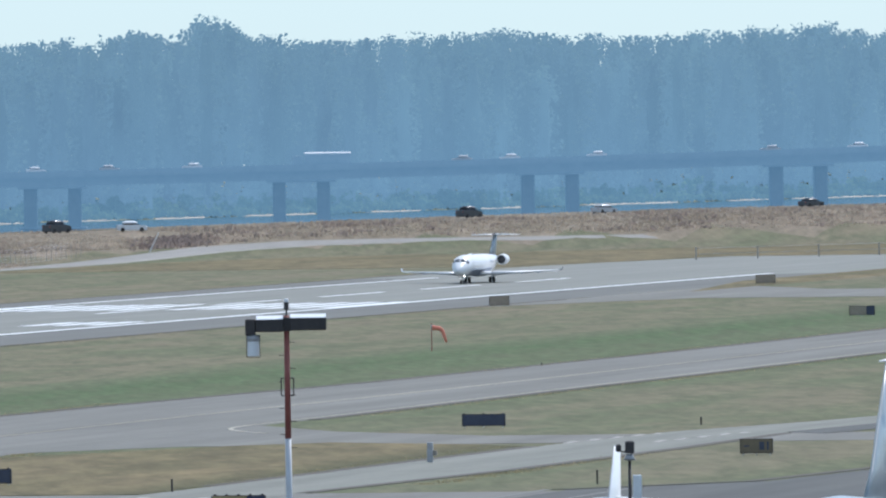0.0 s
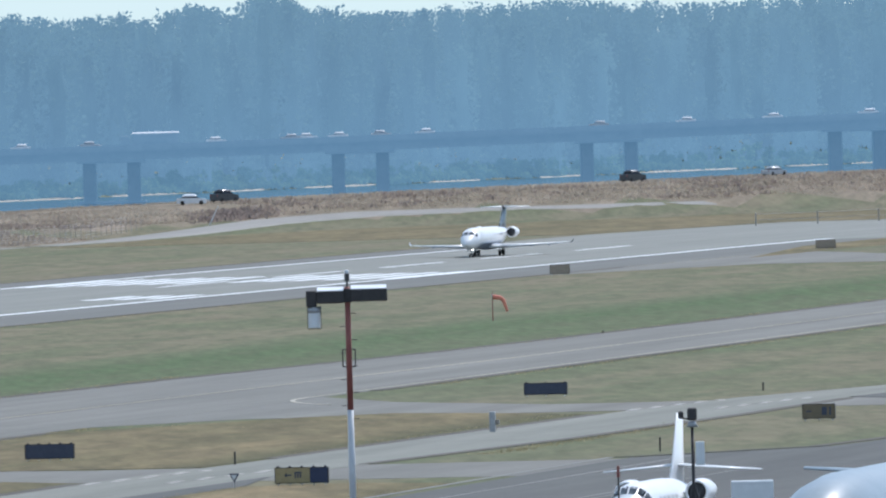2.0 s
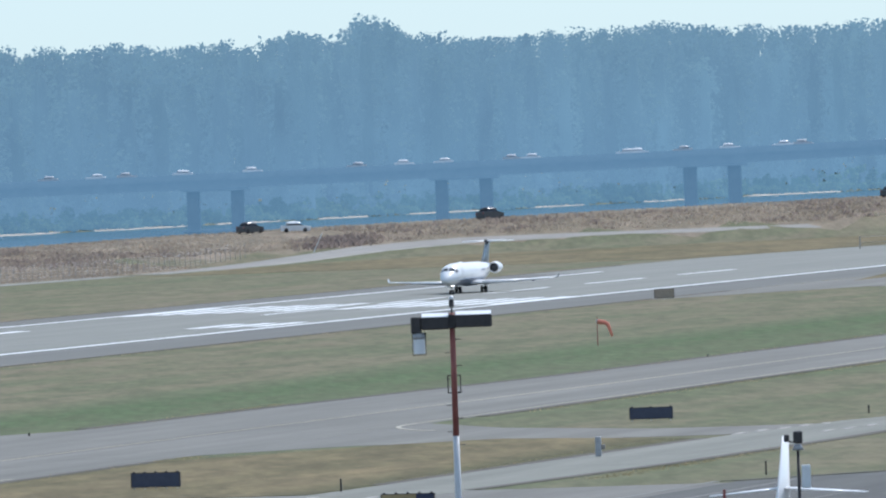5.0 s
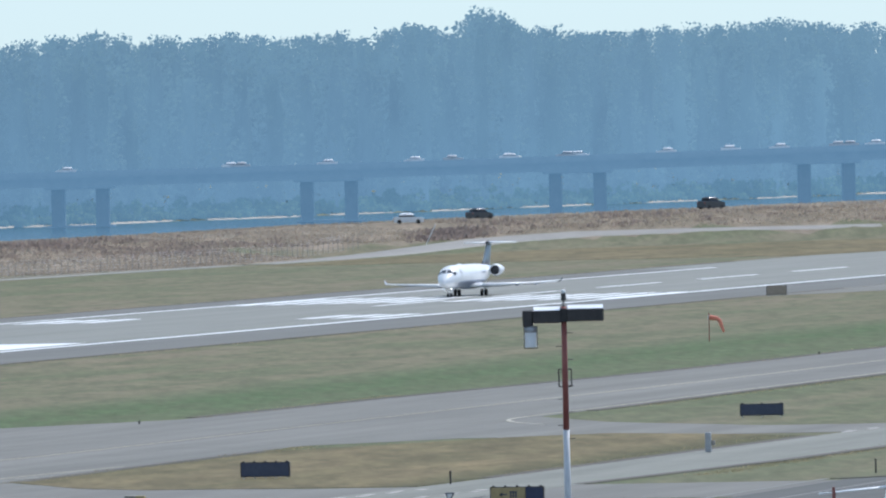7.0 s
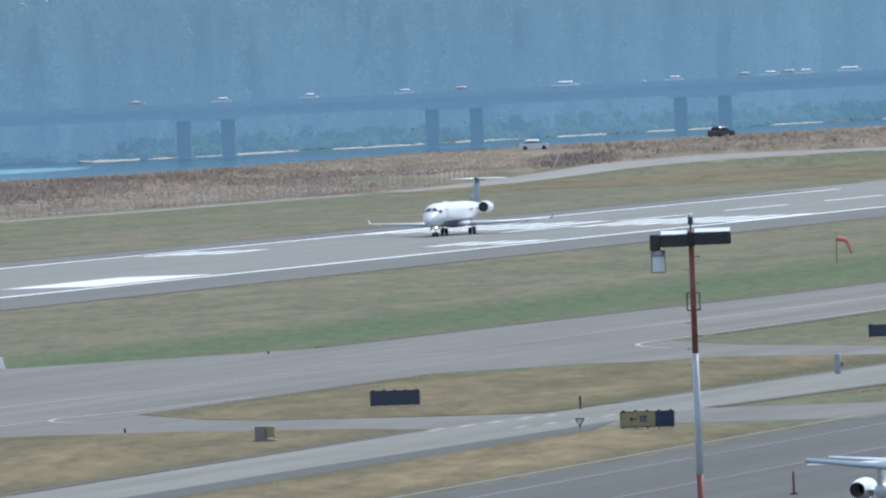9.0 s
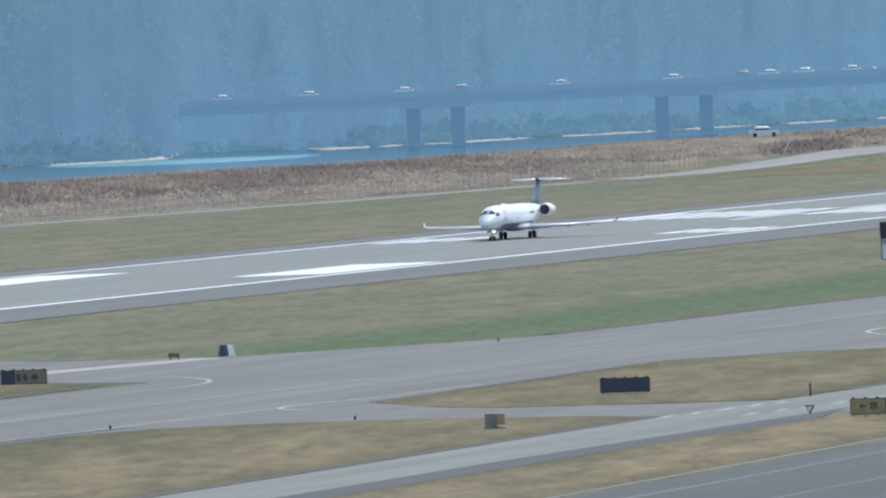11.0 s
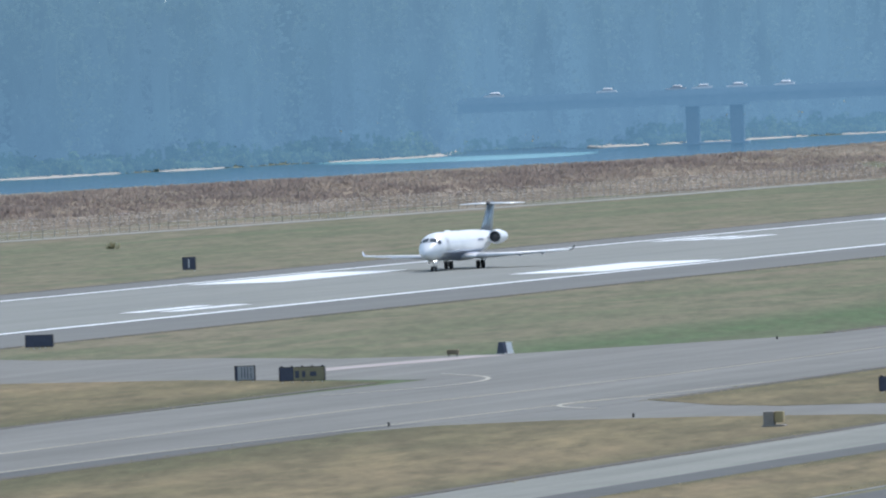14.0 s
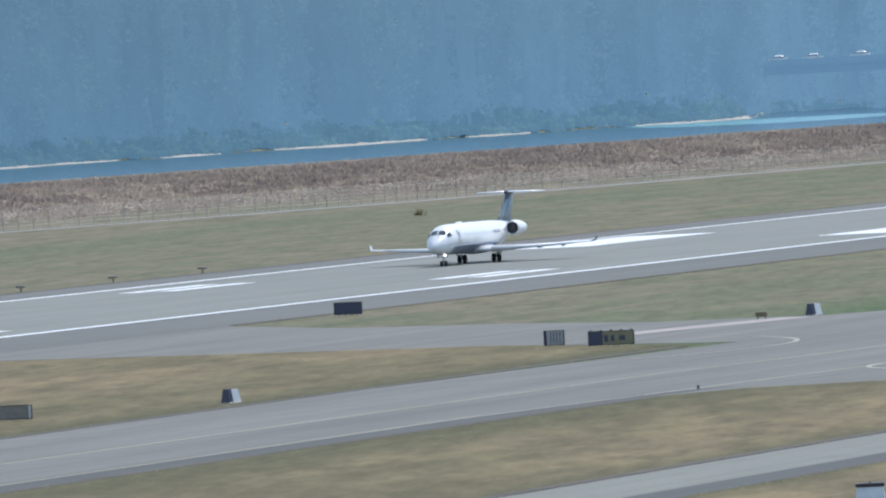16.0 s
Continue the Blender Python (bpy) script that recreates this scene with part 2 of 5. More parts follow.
def build_ground():
    xs = axis((-900, 1300, 200), (1300, 2800, 10), (2800, 3500, 14), (3500, 4900, 35))
    ys = axis((-1200, 0, 300), (0, 300, 60), (300, 440, 17), (440, 700, 4.5), (700, 950, 8), (950, 2600, 110))
    verts = [(x, y, ground_z(x, y)) for y in ys for x in xs]
    n = len(xs)
    faces = [(j * n + i, j * n + i + 1, (j + 1) * n + i + 1, (j + 1) * n + i) for j in range(len(ys) - 1) for i in range(n - 1)]
    me = bpy.data.meshes.new("ground")
    me.from_pydata(verts, [], faces)
    me.materials.append(GROUND)
    me.materials.append(LEVEE_DRY)
    me.materials.append(BANK)
    for p in me.polygons:
        s = levee_side(p.center.x, p.center.y)
        p.material_index = 2 if s > 14 else 1 if s > (-56 if p.center.x < 2040 else -33) else 0
    for p in me.polygons:
        p.use_smooth = True
    return tagged(new("ground", me), "dry mown airfield grass and a weedy levee", "ground", kind="structure")


GROUND = GRASS
LEVEE_DRY = grass_material("dry_levee_grass", (0.155, 0.14, 0.093), (0.29, 0.24, 0.182), (0.20, 0.165, 0.127), [(0, 0.0), (1000, 0.0)])
# bank colours raised for the missing haze and for a sandy waterline
BANK = grass_material("haze_paled_bank_grass", (0.20, 0.22, 0.15), (0.34, 0.32, 0.25), (0.26, 0.25, 0.19), [(0, 0.8), (1200, 0.8)])
build_ground()
water_m, wnodes, wlinks, wb = material("river_water", 0.12)
wb.inputs["Base Color"].default_value = (0.03, 0.09, 0.13, 1)
wb.inputs["IOR"].default_value = 1.33
rip = noise_tex(wnodes, wlinks, world_xyz(wnodes, wlinks, (0.05, 0.35, 1)), 1.0, 5, 0.6)
wbp = wnodes.new("ShaderNodeBump")
wbp.inputs["Strength"].default_value, wbp.inputs["Distance"].default_value = 0.5, 0.25
wlinks.new(rip, wbp.inputs["Height"])
wlinks.new(wbp.outputs[0], wb.inputs["Normal"])
slab("water", [(900, 560), (2150, 500), (2650, 210), (4900, -900), (4900, 500), (2600, 1000), (900, 1350)], -3.0, water_m, "broad blue river with small ripples", 0.4)

# a patch of paler turquoise water on the river
turquoise_m, hn, hl, hb = material("turquoise_river_water", 0.22)
hb.inputs["Base Color"].default_value, hb.inputs["IOR"].default_value = (0.16, 0.36, 0.38, 1), 1.33
hp = hn.new("ShaderNodeBump")
hp.inputs["Strength"].default_value, hp.inputs["Distance"].default_value = 0.4, 0.2
hl.new(noise_tex(hn, hl, world_xyz(hn, hl, (0.06, 0.3, 1)), 1.0, 4), hp.inputs["Height"])
hl.new(hp.outputs[0], hb.inputs["Normal"])
edge = [(15.45 - 1.15 * k / 18, math.sin(math.pi * k / 18) ** 0.5) for k in range(19)]
slab("water_shallows", [((far_bank(15.0) - 60 - 95 * w) * math.cos(radians(a)), (far_bank(15.0) - 60 - 95 * w) * math.sin(radians(a))) for a, w in edge]
     + [((far_bank(15.0) - 60 + 25 * w + 20 * (15.45 - a)) * math.cos(radians(a)), (far_bank(15.0) - 60 + 25 * w + 20 * (15.45 - a)) * math.sin(radians(a))) for a, w in reversed(edge)], -2.985, turquoise_m, "pale turquoise patch on the river", 0.1)

# ---- paving ----
slab("runway", [(-400, 305), (1600, 304), (1960, 304), (2060, 330), (2060, 366), (1960, 376), (-400, 375)], 0.02, ASPHALT, "wide grey grooved asphalt runway with tyre marks")
slab("taxiway", [(-400, 210), (700, 209), (756, 208.4), (800, 203.5), (1700, 203.5), (1700, 225), (1230, 225), (1115, 226.5), (1030, 230), (975, 231.5), (800, 237), (-400, 237)], 0.02, CONCRETE, "pale grey parallel taxiway between mown grass")
slab("taxiway_link", [(872, 232), (975, 229), (940, 246), (942, 259), (956, 272), (966, 288), (992, 306), (910, 306), (912, 296), (900, 273), (892, 256)], 0.016, CONCRETE, "pale paved link between runway and taxiway")
slab("service_road", [(-200, 166.8), (690, 166.2), (760, 165), (803, 162.9), (830, 161.5), (880, 160.2), (923, 160.2), (985, 154), (1300, 115), (1300, 123), (990, 159), (953, 163.6), (927, 168.6), (894, 170.4), (861, 171.2), (800, 172.6), (760, 174), (-200, 174.4)], 0.028, PALE_ROAD, "narrow pale service road between grass strips")
slab("taxiway_stub", [(898, 150), (921, 150), (921, 180), (938, 194), (962, 205), (880, 207), (899, 196)], 0.014, CONCRETE, "pale paved link crossing the service road")
slab("taxiway_stub", [(752, 140), (783, 140), (783, 180), (790, 194), (812, 206), (740, 214), (765, 200), (757, 180)], 0.012, CONCRETE, "pale paved link crossing the service road")
slab("apron", [(-200, -60), (1400, -60), (1400, 128), (940, 128), (800, 140), (785, 149), (-200, 150.5)], 0.02, APRON, "dark grey asphalt apron with faint joints")
PERIMETER = [(900, 640), (1300, 566), (1560, 501), (1600, 492), (1664, 483), (1750, 476), (1851, 468.5), (1994, 464.5), (2090, 464.5)]


def perimeter_y(x):
    """The perimeter road's middle line."""
    for (ax, ay), (bx, by) in zip(PERIMETER, PERIMETER[1:]):
        if x <= bx:
            return ay + (by - ay) * (x - ax) / (bx - ax)
    return PERIMETER[-1][1]


painted = [(x, perimeter_y(x)) for x in range(900, 2000, 20)]
slab("perimeter_road", [(x, y - 2.4) for x, y in painted] + [(x, y + 2.4) for x, y in reversed(painted)], 0.03, GRAVEL, "narrow pale gravel perimeter road along the fence", 0.2)

slab("taxiway_link", [(1585, 230), (1640, 230), (1668, 285), (1720, 306), (1540, 306), (1600, 288)], 0.016, CONCRETE, "pale paved link between runway and taxiway")
slab("grass_island", [(300, 238), (800, 238), (872, 236.6), (892, 255), (900, 273), (911, 297), (906, 304), (300, 304)], 0.024, STRAW, "straw-coloured mown grass island", 0.1)
slab("grass_island", [(300, 174.3), (757, 174.2), (763, 180), (768, 190), (769.5, 199), (766, 205.5), (756, 208.2), (700, 208.8), (300, 209.8)], 0.03, STRAW, "straw-coloured mown grass strip", 0.1)
slab("grass_island", [(300, 150.5), (742, 150.3), (747, 157), (744, 162.6), (690, 163.4), (300, 163.6)], 0.03, STRAW, "narrow straw-coloured grass strip", 0.1)
slab("grass_island", [(784, 173.6), (786, 190), (792, 195.5), (808, 203.4), (872, 203.4), (884, 197.5), (899, 193), (906, 187.5), (898, 178), (890, 171.4), (861, 171.8), (800, 173.2)], 0.03, STRAW, "straw and green grass island between paved links", 0.1)
slab("dry_field", [(2064, 200), (2064, 366), (1962, 379), (1962, 457), (2090, 457), (2125, 445), (2290, 350), (2420, 270), (2420, 200)], 0.02, STRAW, "dry brown field past the end of the runway", 0.1)
slab("dry_patch", [(1655, 299), (1900, 300), (1900, 312), (1760, 311)], 0.024, STRAW, "dry brown grass beside the runway", 0.1)

for y0, y1 in ((304.3, 320.0), (366.0, 375.0)):
    strip("runway_shoulder", -400, 1830, y0, y1, 0.023, SHOULDER, "darker asphalt shoulder along the runway")
slab("taxiway_shoulder", [(300, 209.9), (700, 208.9), (757, 208.5), (772, 207.4), (762, 210.4), (728, 211.4), (300, 213.2)], 0.026, DARK_EDGE, "dark asphalt shoulder along the taxiway", 0.2)
slab("road_shoulder", [(300, 163.4), (690, 163.2), (745, 162.6), (762, 164.9), (690, 166.3), (300, 166.7)], 0.036, DARK_EDGE, "dark gravelly shoulder along the service road", 0.2)
strip("apron_edge", 560, 786, 150.1, 150.5, 0.034, FADED, "pale worn concrete edge of the apron")
slab("dark_island", [(917, 156.5), (922, 160.0), (985, 153.8), (985, 149)], 0.04, DARK_EDGE, "dark bare ground beside the service road", 0.1)

# narrow dark brown strips where grass meets paving
DARK_STRIP = paving_material("dark_edge_strip", (0.080, 0.074, 0.062), (0.115, 0.105, 0.088), (0.065, 0.060, 0.052))
for pts in ([(975, 232.1), (1030, 230.6), (1115, 227.1), (1230, 225.5), (1600, 225.5)], [(300, 237.6), (800, 237.5), (868, 236.8)], [(300, 174.8), (700, 174.7), (756, 174.5)], [(800, 173.1), (861, 171.7), (889, 170.9)],
            [(808, 203.0), (872, 203.0)], [(975, 203.1), (1300, 203.1)], [(784, 164.0), (830, 161.0), (880, 159.7), (918, 159.6)], [(300, 209.4), (700, 208.4), (755, 207.9)], [(786, 149.6), (800, 141), (940, 128.6), (1200, 128.6)],
            [(992, 304.2), (1600, 303.7)], [(900, 375.4), (1900, 375.8)]):
    slab("paving_edge", [(x, y - 0.5) for x, y in pts] + [(x, y + 0.5) for x, y in reversed(pts)], 0.042, DARK_STRIP, "narrow dark brown strip along the edge of the paving", 0.1)

# ---- runway markings ----
YC, AIM = 343.0, 1313.0


def marking(name, x0, x1, y0, y1, mat=PAINT, label="white painted runway marking"):
    return strip(name, x0, x1, y0, y1, 0.026, mat, label)


marking("runway_edge_line", -400, 1835, YC - 23.0, YC - 21.8, label="long white painted runway edge line")
marking("runway_edge_line", -400, 1835, YC + 21.9, YC + 22.9, label="long white painted runway edge line")
for side in (-1, 1):
    a, b = sorted((YC + side * 11, YC + side * 20.1))
    marking("aiming_point_bar", AIM - 45.7, AIM, a, b, label="broad white aiming point bar on the runway")
    for n, x in ((3, AIM + 152.4), (2, AIM - 152.4), (2, AIM - 304.8), (1, AIM - 457.2)):
        for k in range(n):
            a, b = sorted((YC + side * (11 + 3.35 * k), YC + side * (12.85 + 3.35 * k)))
            marking("touchdown_bar", x - 22.9, x, a, b, label="narrow white touchdown zone bar on the runway")
for x in range(1530, 1800, 61):
    marking("centre_line_dash", x, x + 36.6, YC - 0.45, YC + 0.45, label="white dashed runway centre line")
for k in range(6):
    for side in (-1, 1):
        a, b = sorted((YC + side * (2.5 + 3.5 * k), YC + side * (4.3 + 3.5 * k)))
        marking("threshold_bar", AIM + 240, AIM + 285.7, a, b, label="white threshold stripe worn at the edges")

def painted_line(name, pts, half, mat, label):
    """A painted line of even width along a few bends."""
    slab(name, [(x, y - half) for x, y in pts] + [(x, y + half) for x, y in reversed(pts)], 0.034, mat, label, 0.1)


painted_line("taxiway_line", [(300, 229), (807, 221), (830, 219.2), (870, 217), (1010, 215.6), (1085, 214.4), (1600, 213)], 0.12, YELLOW, "faded yellow taxiway line")
painted_line("taxiway_line", [(960, 204.5), (1600, 204.2)], 0.12, YELLOW, "faded yellow taxiway edge line")
painted_line("taxiway_line", [(300, 213.6), (728, 211.8), (800, 207.6), (840, 204.4)], 0.12, YELLOW, "faded yellow taxiway edge line")
for y, x0, x1 in ((137.5, 560, 760), (145.7, 560, 790), (136.6, 700, 722)):
    strip("apron_line", x0, x1, y - 0.09, y + 0.09, 0.034, FADED, "faded pale line on the apron")
painted_line("apron_mark", [(633.4, 106.9), (639.0, 108.9)], 0.12, FADED, "short pale parking mark on the apron")
painted_line("apron_mark", [(633.6, 107.6), (648.0, 107.7)], 0.10, FADED, "short pale parking mark on the apron")
slab("hold_line", [(905, 250.5), (936, 245.5), (938, 248.5), (908, 254)], 0.034, PINK, "worn pale pinkish hold line across the paved link", 0.1)


def curl(cx, cy, r0, a0, a1, label):
    pts = [(cx + (r0 + 0.16) * math.cos(radians(a0 + (a1 - a0) * i / 14)), cy + (r0 + 0.16) * math.sin(radians(a0 + (a1 - a0) * i / 14))) for i in range(15)]
    pts += [(cx + (r0 - 0.16) * math.cos(radians(a0 + (a1 - a0) * i / 14)), cy + (r0 - 0.16) * math.sin(radians(a0 + (a1 - a0) * i / 14))) for i in range(14, -1, -1)]
    slab("lead_in_line", pts, 0.035, LEAD_IN, label, 0.1)


curl(958, 159.5, 45, 88, 121, "curved yellow lead-in line")
curl(806, 187.8, 20, 55, 131, "curved yellow lead-in line")
curl(861, 273.7, 45, -115, -54, "curved yellow lead-in line")
for x0, rows in ((753, (173.2, 168.4)), (897, (170.0, 164.2))):
    for k in range(9):
        for yy in rows:
            strip("crossing_dash", x0 + 2.9 * k, x0 + 2.9 * k + 1.8, yy - 0.2 * k + 0.5 * (k % 2), yy - 0.2 * k + 0.45 + 0.5 * (k % 2), 0.044, DASH, "white zipper dash of a taxiway crossing")


# ---- far woods, a backdrop over three kilometres off ----
def leafy(nodes, links, b, colour, share=0.5):
    """Let light through the leaves: part of the light that meets them leaves on the other side."""
    b.inputs["Specular IOR Level"].default_value = 0.05
    tr = nodes.new("ShaderNodeBsdfTranslucent")
    mx = nodes.new("ShaderNodeMixShader")
    mx.inputs[0].default_value = share
    links.new(colour, b.inputs["Base Color"])
    links.new(colour, tr.inputs["Color"])
    links.new(b.outputs[0], mx.inputs[1])
    links.new(tr.outputs[0], mx.inputs[2])
    links.new(mx.outputs[0], nodes["Material Output"].inputs["Surface"])


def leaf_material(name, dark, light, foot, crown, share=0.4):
    """Far-off leaves with haze put into their emission, a blue veil that thins towards the crowns and on the nearer
    bank; foot, crown: the veil's colours.
    """
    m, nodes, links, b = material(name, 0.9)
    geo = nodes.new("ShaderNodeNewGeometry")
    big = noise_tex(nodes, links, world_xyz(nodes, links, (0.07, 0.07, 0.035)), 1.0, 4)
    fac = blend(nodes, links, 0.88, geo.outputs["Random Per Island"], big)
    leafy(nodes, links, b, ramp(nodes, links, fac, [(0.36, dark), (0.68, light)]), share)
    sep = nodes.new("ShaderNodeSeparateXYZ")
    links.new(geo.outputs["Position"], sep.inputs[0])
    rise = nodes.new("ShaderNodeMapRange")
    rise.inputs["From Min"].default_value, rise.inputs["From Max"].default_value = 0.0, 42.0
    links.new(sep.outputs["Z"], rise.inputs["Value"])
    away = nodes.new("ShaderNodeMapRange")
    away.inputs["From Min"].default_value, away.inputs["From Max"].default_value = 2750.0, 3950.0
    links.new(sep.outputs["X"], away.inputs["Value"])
    # the haze is an emission colour, weaker on the nearer bank
    haze_glow = ramp(nodes, links, rise.outputs[0], [(0.1, foot), (0.9, crown)])
    haze_glow = blend(nodes, links, 1.0, haze_glow, ramp(nodes, links, away.outputs[0], [(0.0, (0.76, 0.77, 0.78)), (0.35, (0.93, 0.93, 0.94)), (0.8, (1.0, 1.0, 1.0))]), "MULTIPLY")
    # uneven glow stands in for lighter and darker crowns
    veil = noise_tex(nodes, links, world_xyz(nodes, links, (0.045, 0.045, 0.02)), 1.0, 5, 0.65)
    haze_glow = blend(nodes, links, 1.0, haze_glow, ramp(nodes, links, veil, [(0.34, (0.91, 0.915, 0.925)), (0.66, (1.08, 1.075, 1.06))]), "MULTIPLY")
    # upright streaks in the glow imitate shading from tree to tree
    glow_streaks = noise_tex(nodes, links, world_xyz(nodes, links, (0.11, 0.11, 0.035)), 1.0, 3)
    haze_glow = blend(nodes, links, 1.0, haze_glow, ramp(nodes, links, glow_streaks, [(0.38, (0.96, 0.962, 0.968)), (0.62, (1.035, 1.032, 1.025))]), "MULTIPLY")
    links.new(haze_glow, b.inputs["Emission Color"])
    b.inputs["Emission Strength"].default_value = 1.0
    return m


WOODS = leaf_material("haze_glow_woods_foliage", (0.016, 0.027, 0.017), (0.040, 0.060, 0.032), (0.162, 0.310, 0.466), (0.160, 0.294, 0.420))
BUSHES = leaf_material("haze_glow_bank_foliage", (0.04, 0.065, 0.038), (0.10, 0.14, 0.07), (0.122, 0.245, 0.372), (0.128, 0.248, 0.372))


def foliage_mesh(name, trees, mat, quad=1.3, density=1.0, trunks=True, seed=4, per=24, spread=0.23, low=0.12):
    """trees: (x, y, z, height, radius). Trunks with limbs, and crowns of many small leaf clumps."""
    rng = np.random.default_rng(seed)
    V, F = [], []
    base = 0
    for x, y, z, hgt, rad in trees:
        if trunks:
            lean = rng.normal(0, 0.03, 2)
            for k in range(5):
                a = rng.uniform(0, 6.28)
                z0 = 0 if k == 0 else hgt * rng.uniform(0.3, 0.6)
                z1 = hgt * 0.9 if k == 0 else z0 + hgt * rng.uniform(0.12, 0.25)
                r0 = hgt * 0.013 if k == 0 else hgt * 0.006
                out = 0 if k == 0 else rad * rng.uniform(0.5, 0.9)
                ring = np.array([[math.cos(q), math.sin(q), 0] for q in np.linspace(0, 6.28, 6)[:-1]])
                p0 = np.array([x + lean[0] * z0, y + lean[1] * z0, z + z0])
                p1 = np.array([x + lean[0] * z1 + out * math.cos(a), y + lean[1] * z1 + out * math.sin(a), z + z1])
                V.append(np.vstack([p0 + ring * r0, p1 + ring * r0 * 0.25]))
                F += [(base + i, base + (i + 1) % 5, base + 5 + (i + 1) % 5, base + 5 + i) for i in range(5)]
                base += 10
            # the dense heart of the crown
            ups = np.linspace(0.16, 0.93, 7)
            girth = 0.40 * rad * np.sqrt(np.clip(1 - ((ups - 0.5) / 0.52) ** 2, 0.03, 1))
            turn = np.linspace(0, 6.2832, 9)[:-1]
            for u, g in zip(ups, girth):
                wob = g * rng.uniform(0.6, 1.3, 8)
                V.append(np.stack([x + wob * np.cos(turn), y + wob * np.sin(turn), np.full(8, z + u * hgt)], 1))
            F += [(base + 8 * r + i, base + 8 * r + (i + 1) % 8, base + 8 * r + 8 + (i + 1) % 8, base + 8 * r + 8 + i) for r in range(6) for i in range(8)]
            base += 56
        clumps = int((10 + hgt * 0.5) * density)
        u = rng.uniform(0, 1, clumps)
        zc = low + (0.98 - low) * u
        width = rad * np.sqrt(np.clip(1 - ((zc - 0.5) / 0.52) ** 2, 0.03, 1))
        ang = rng.uniform(0, 6.283, clumps)
        rr = width * np.sqrt(rng.uniform(0.1, 1, clumps))
        C = np.stack([x + rr * np.cos(ang), y + rr * np.sin(ang), z + zc * hgt], 1)
        P = np.repeat(C, per, 0) + np.clip(rng.normal(0, 1, (clumps * per, 3)), -1.3, 1.3) * np.array([1, 1, 0.85]) * rad * spread
        a1 = rng.normal(0, 1, P.shape)
        a1 /= np.linalg.norm(a1, axis=1)[:, None]
        a2 = np.cross(a1, rng.normal(0, 1, P.shape))
        a2 /= np.linalg.norm(a2, axis=1)[:, None]
        s = quad * rng.uniform(0.5, 1.2, (len(P), 1))
        quads = np.stack([P - a1 * s * 0.5, P + a2 * s * 0.35, P + a1 * s * 0.5, P - a2 * s * 0.35], 1).reshape(-1, 3)
        V.append(quads)
        F += [(base + 4 * i, base + 4 * i + 1, base + 4 * i + 2, base + 4 * i + 3) for i in range(len(P))]
        base += len(quads)
    me = bpy.data.meshes.new(name)
    me.from_pydata(np.vstack(V).tolist(), [], F)
    me.materials.append(mat)
    return me


# domes and dips of the woods' skyline: azimuth, rise and half width in degrees
DOMES = ((12.16, 0.095, 0.11), (12.44, 0.042, 0.06), (12.57, 0.025, 0.06), (12.75, 0.012, 0.06), (11.897, 0.04, 0.035), (13.745, 0.042, 0.09), (13.91, 0.012, 0.05), (13.22, 0.016, 0.05),
         (13.38, -0.018, 0.04), (12.92, -0.012, 0.08), (11.64, -0.016, 0.10), (10.96, 0.03, 0.08), (10.48, -0.020, 0.10), (9.70, 0.036, 0.08), (9.95, 0.012, 0.1), (9.1, -0.01, 0.2), (14.15, -0.016, 0.08), (16.4, 0.02, 0.3))


def crown_el(az):
    """Elevation of the woods' skyline."""
    return 0.316 - 0.024 * mixed_step(13.9, 14.6, az) + sum(h * math.exp(-((az - c) / w) ** 2) for c, h, w in DOMES)


BEACHES = ((17.86, 0.40), (17.58, 0.17), (17.2, 0.25), (16.55, 0.62), (15.95, 0.27), (15.13, 0.52), (14.22, 0.25), (14.0, 0.12), (13.66, 0.42), (13.12, 0.38), (12.75, 0.13), (12.62, 0.13), (12.3, 0.2), (11.9, 0.3), (11.43, 0.22), (10.98, 0.2), (10.48, 0.4), (9.98, 0.2), (9.62, 0.4), (9.1, 0.4))


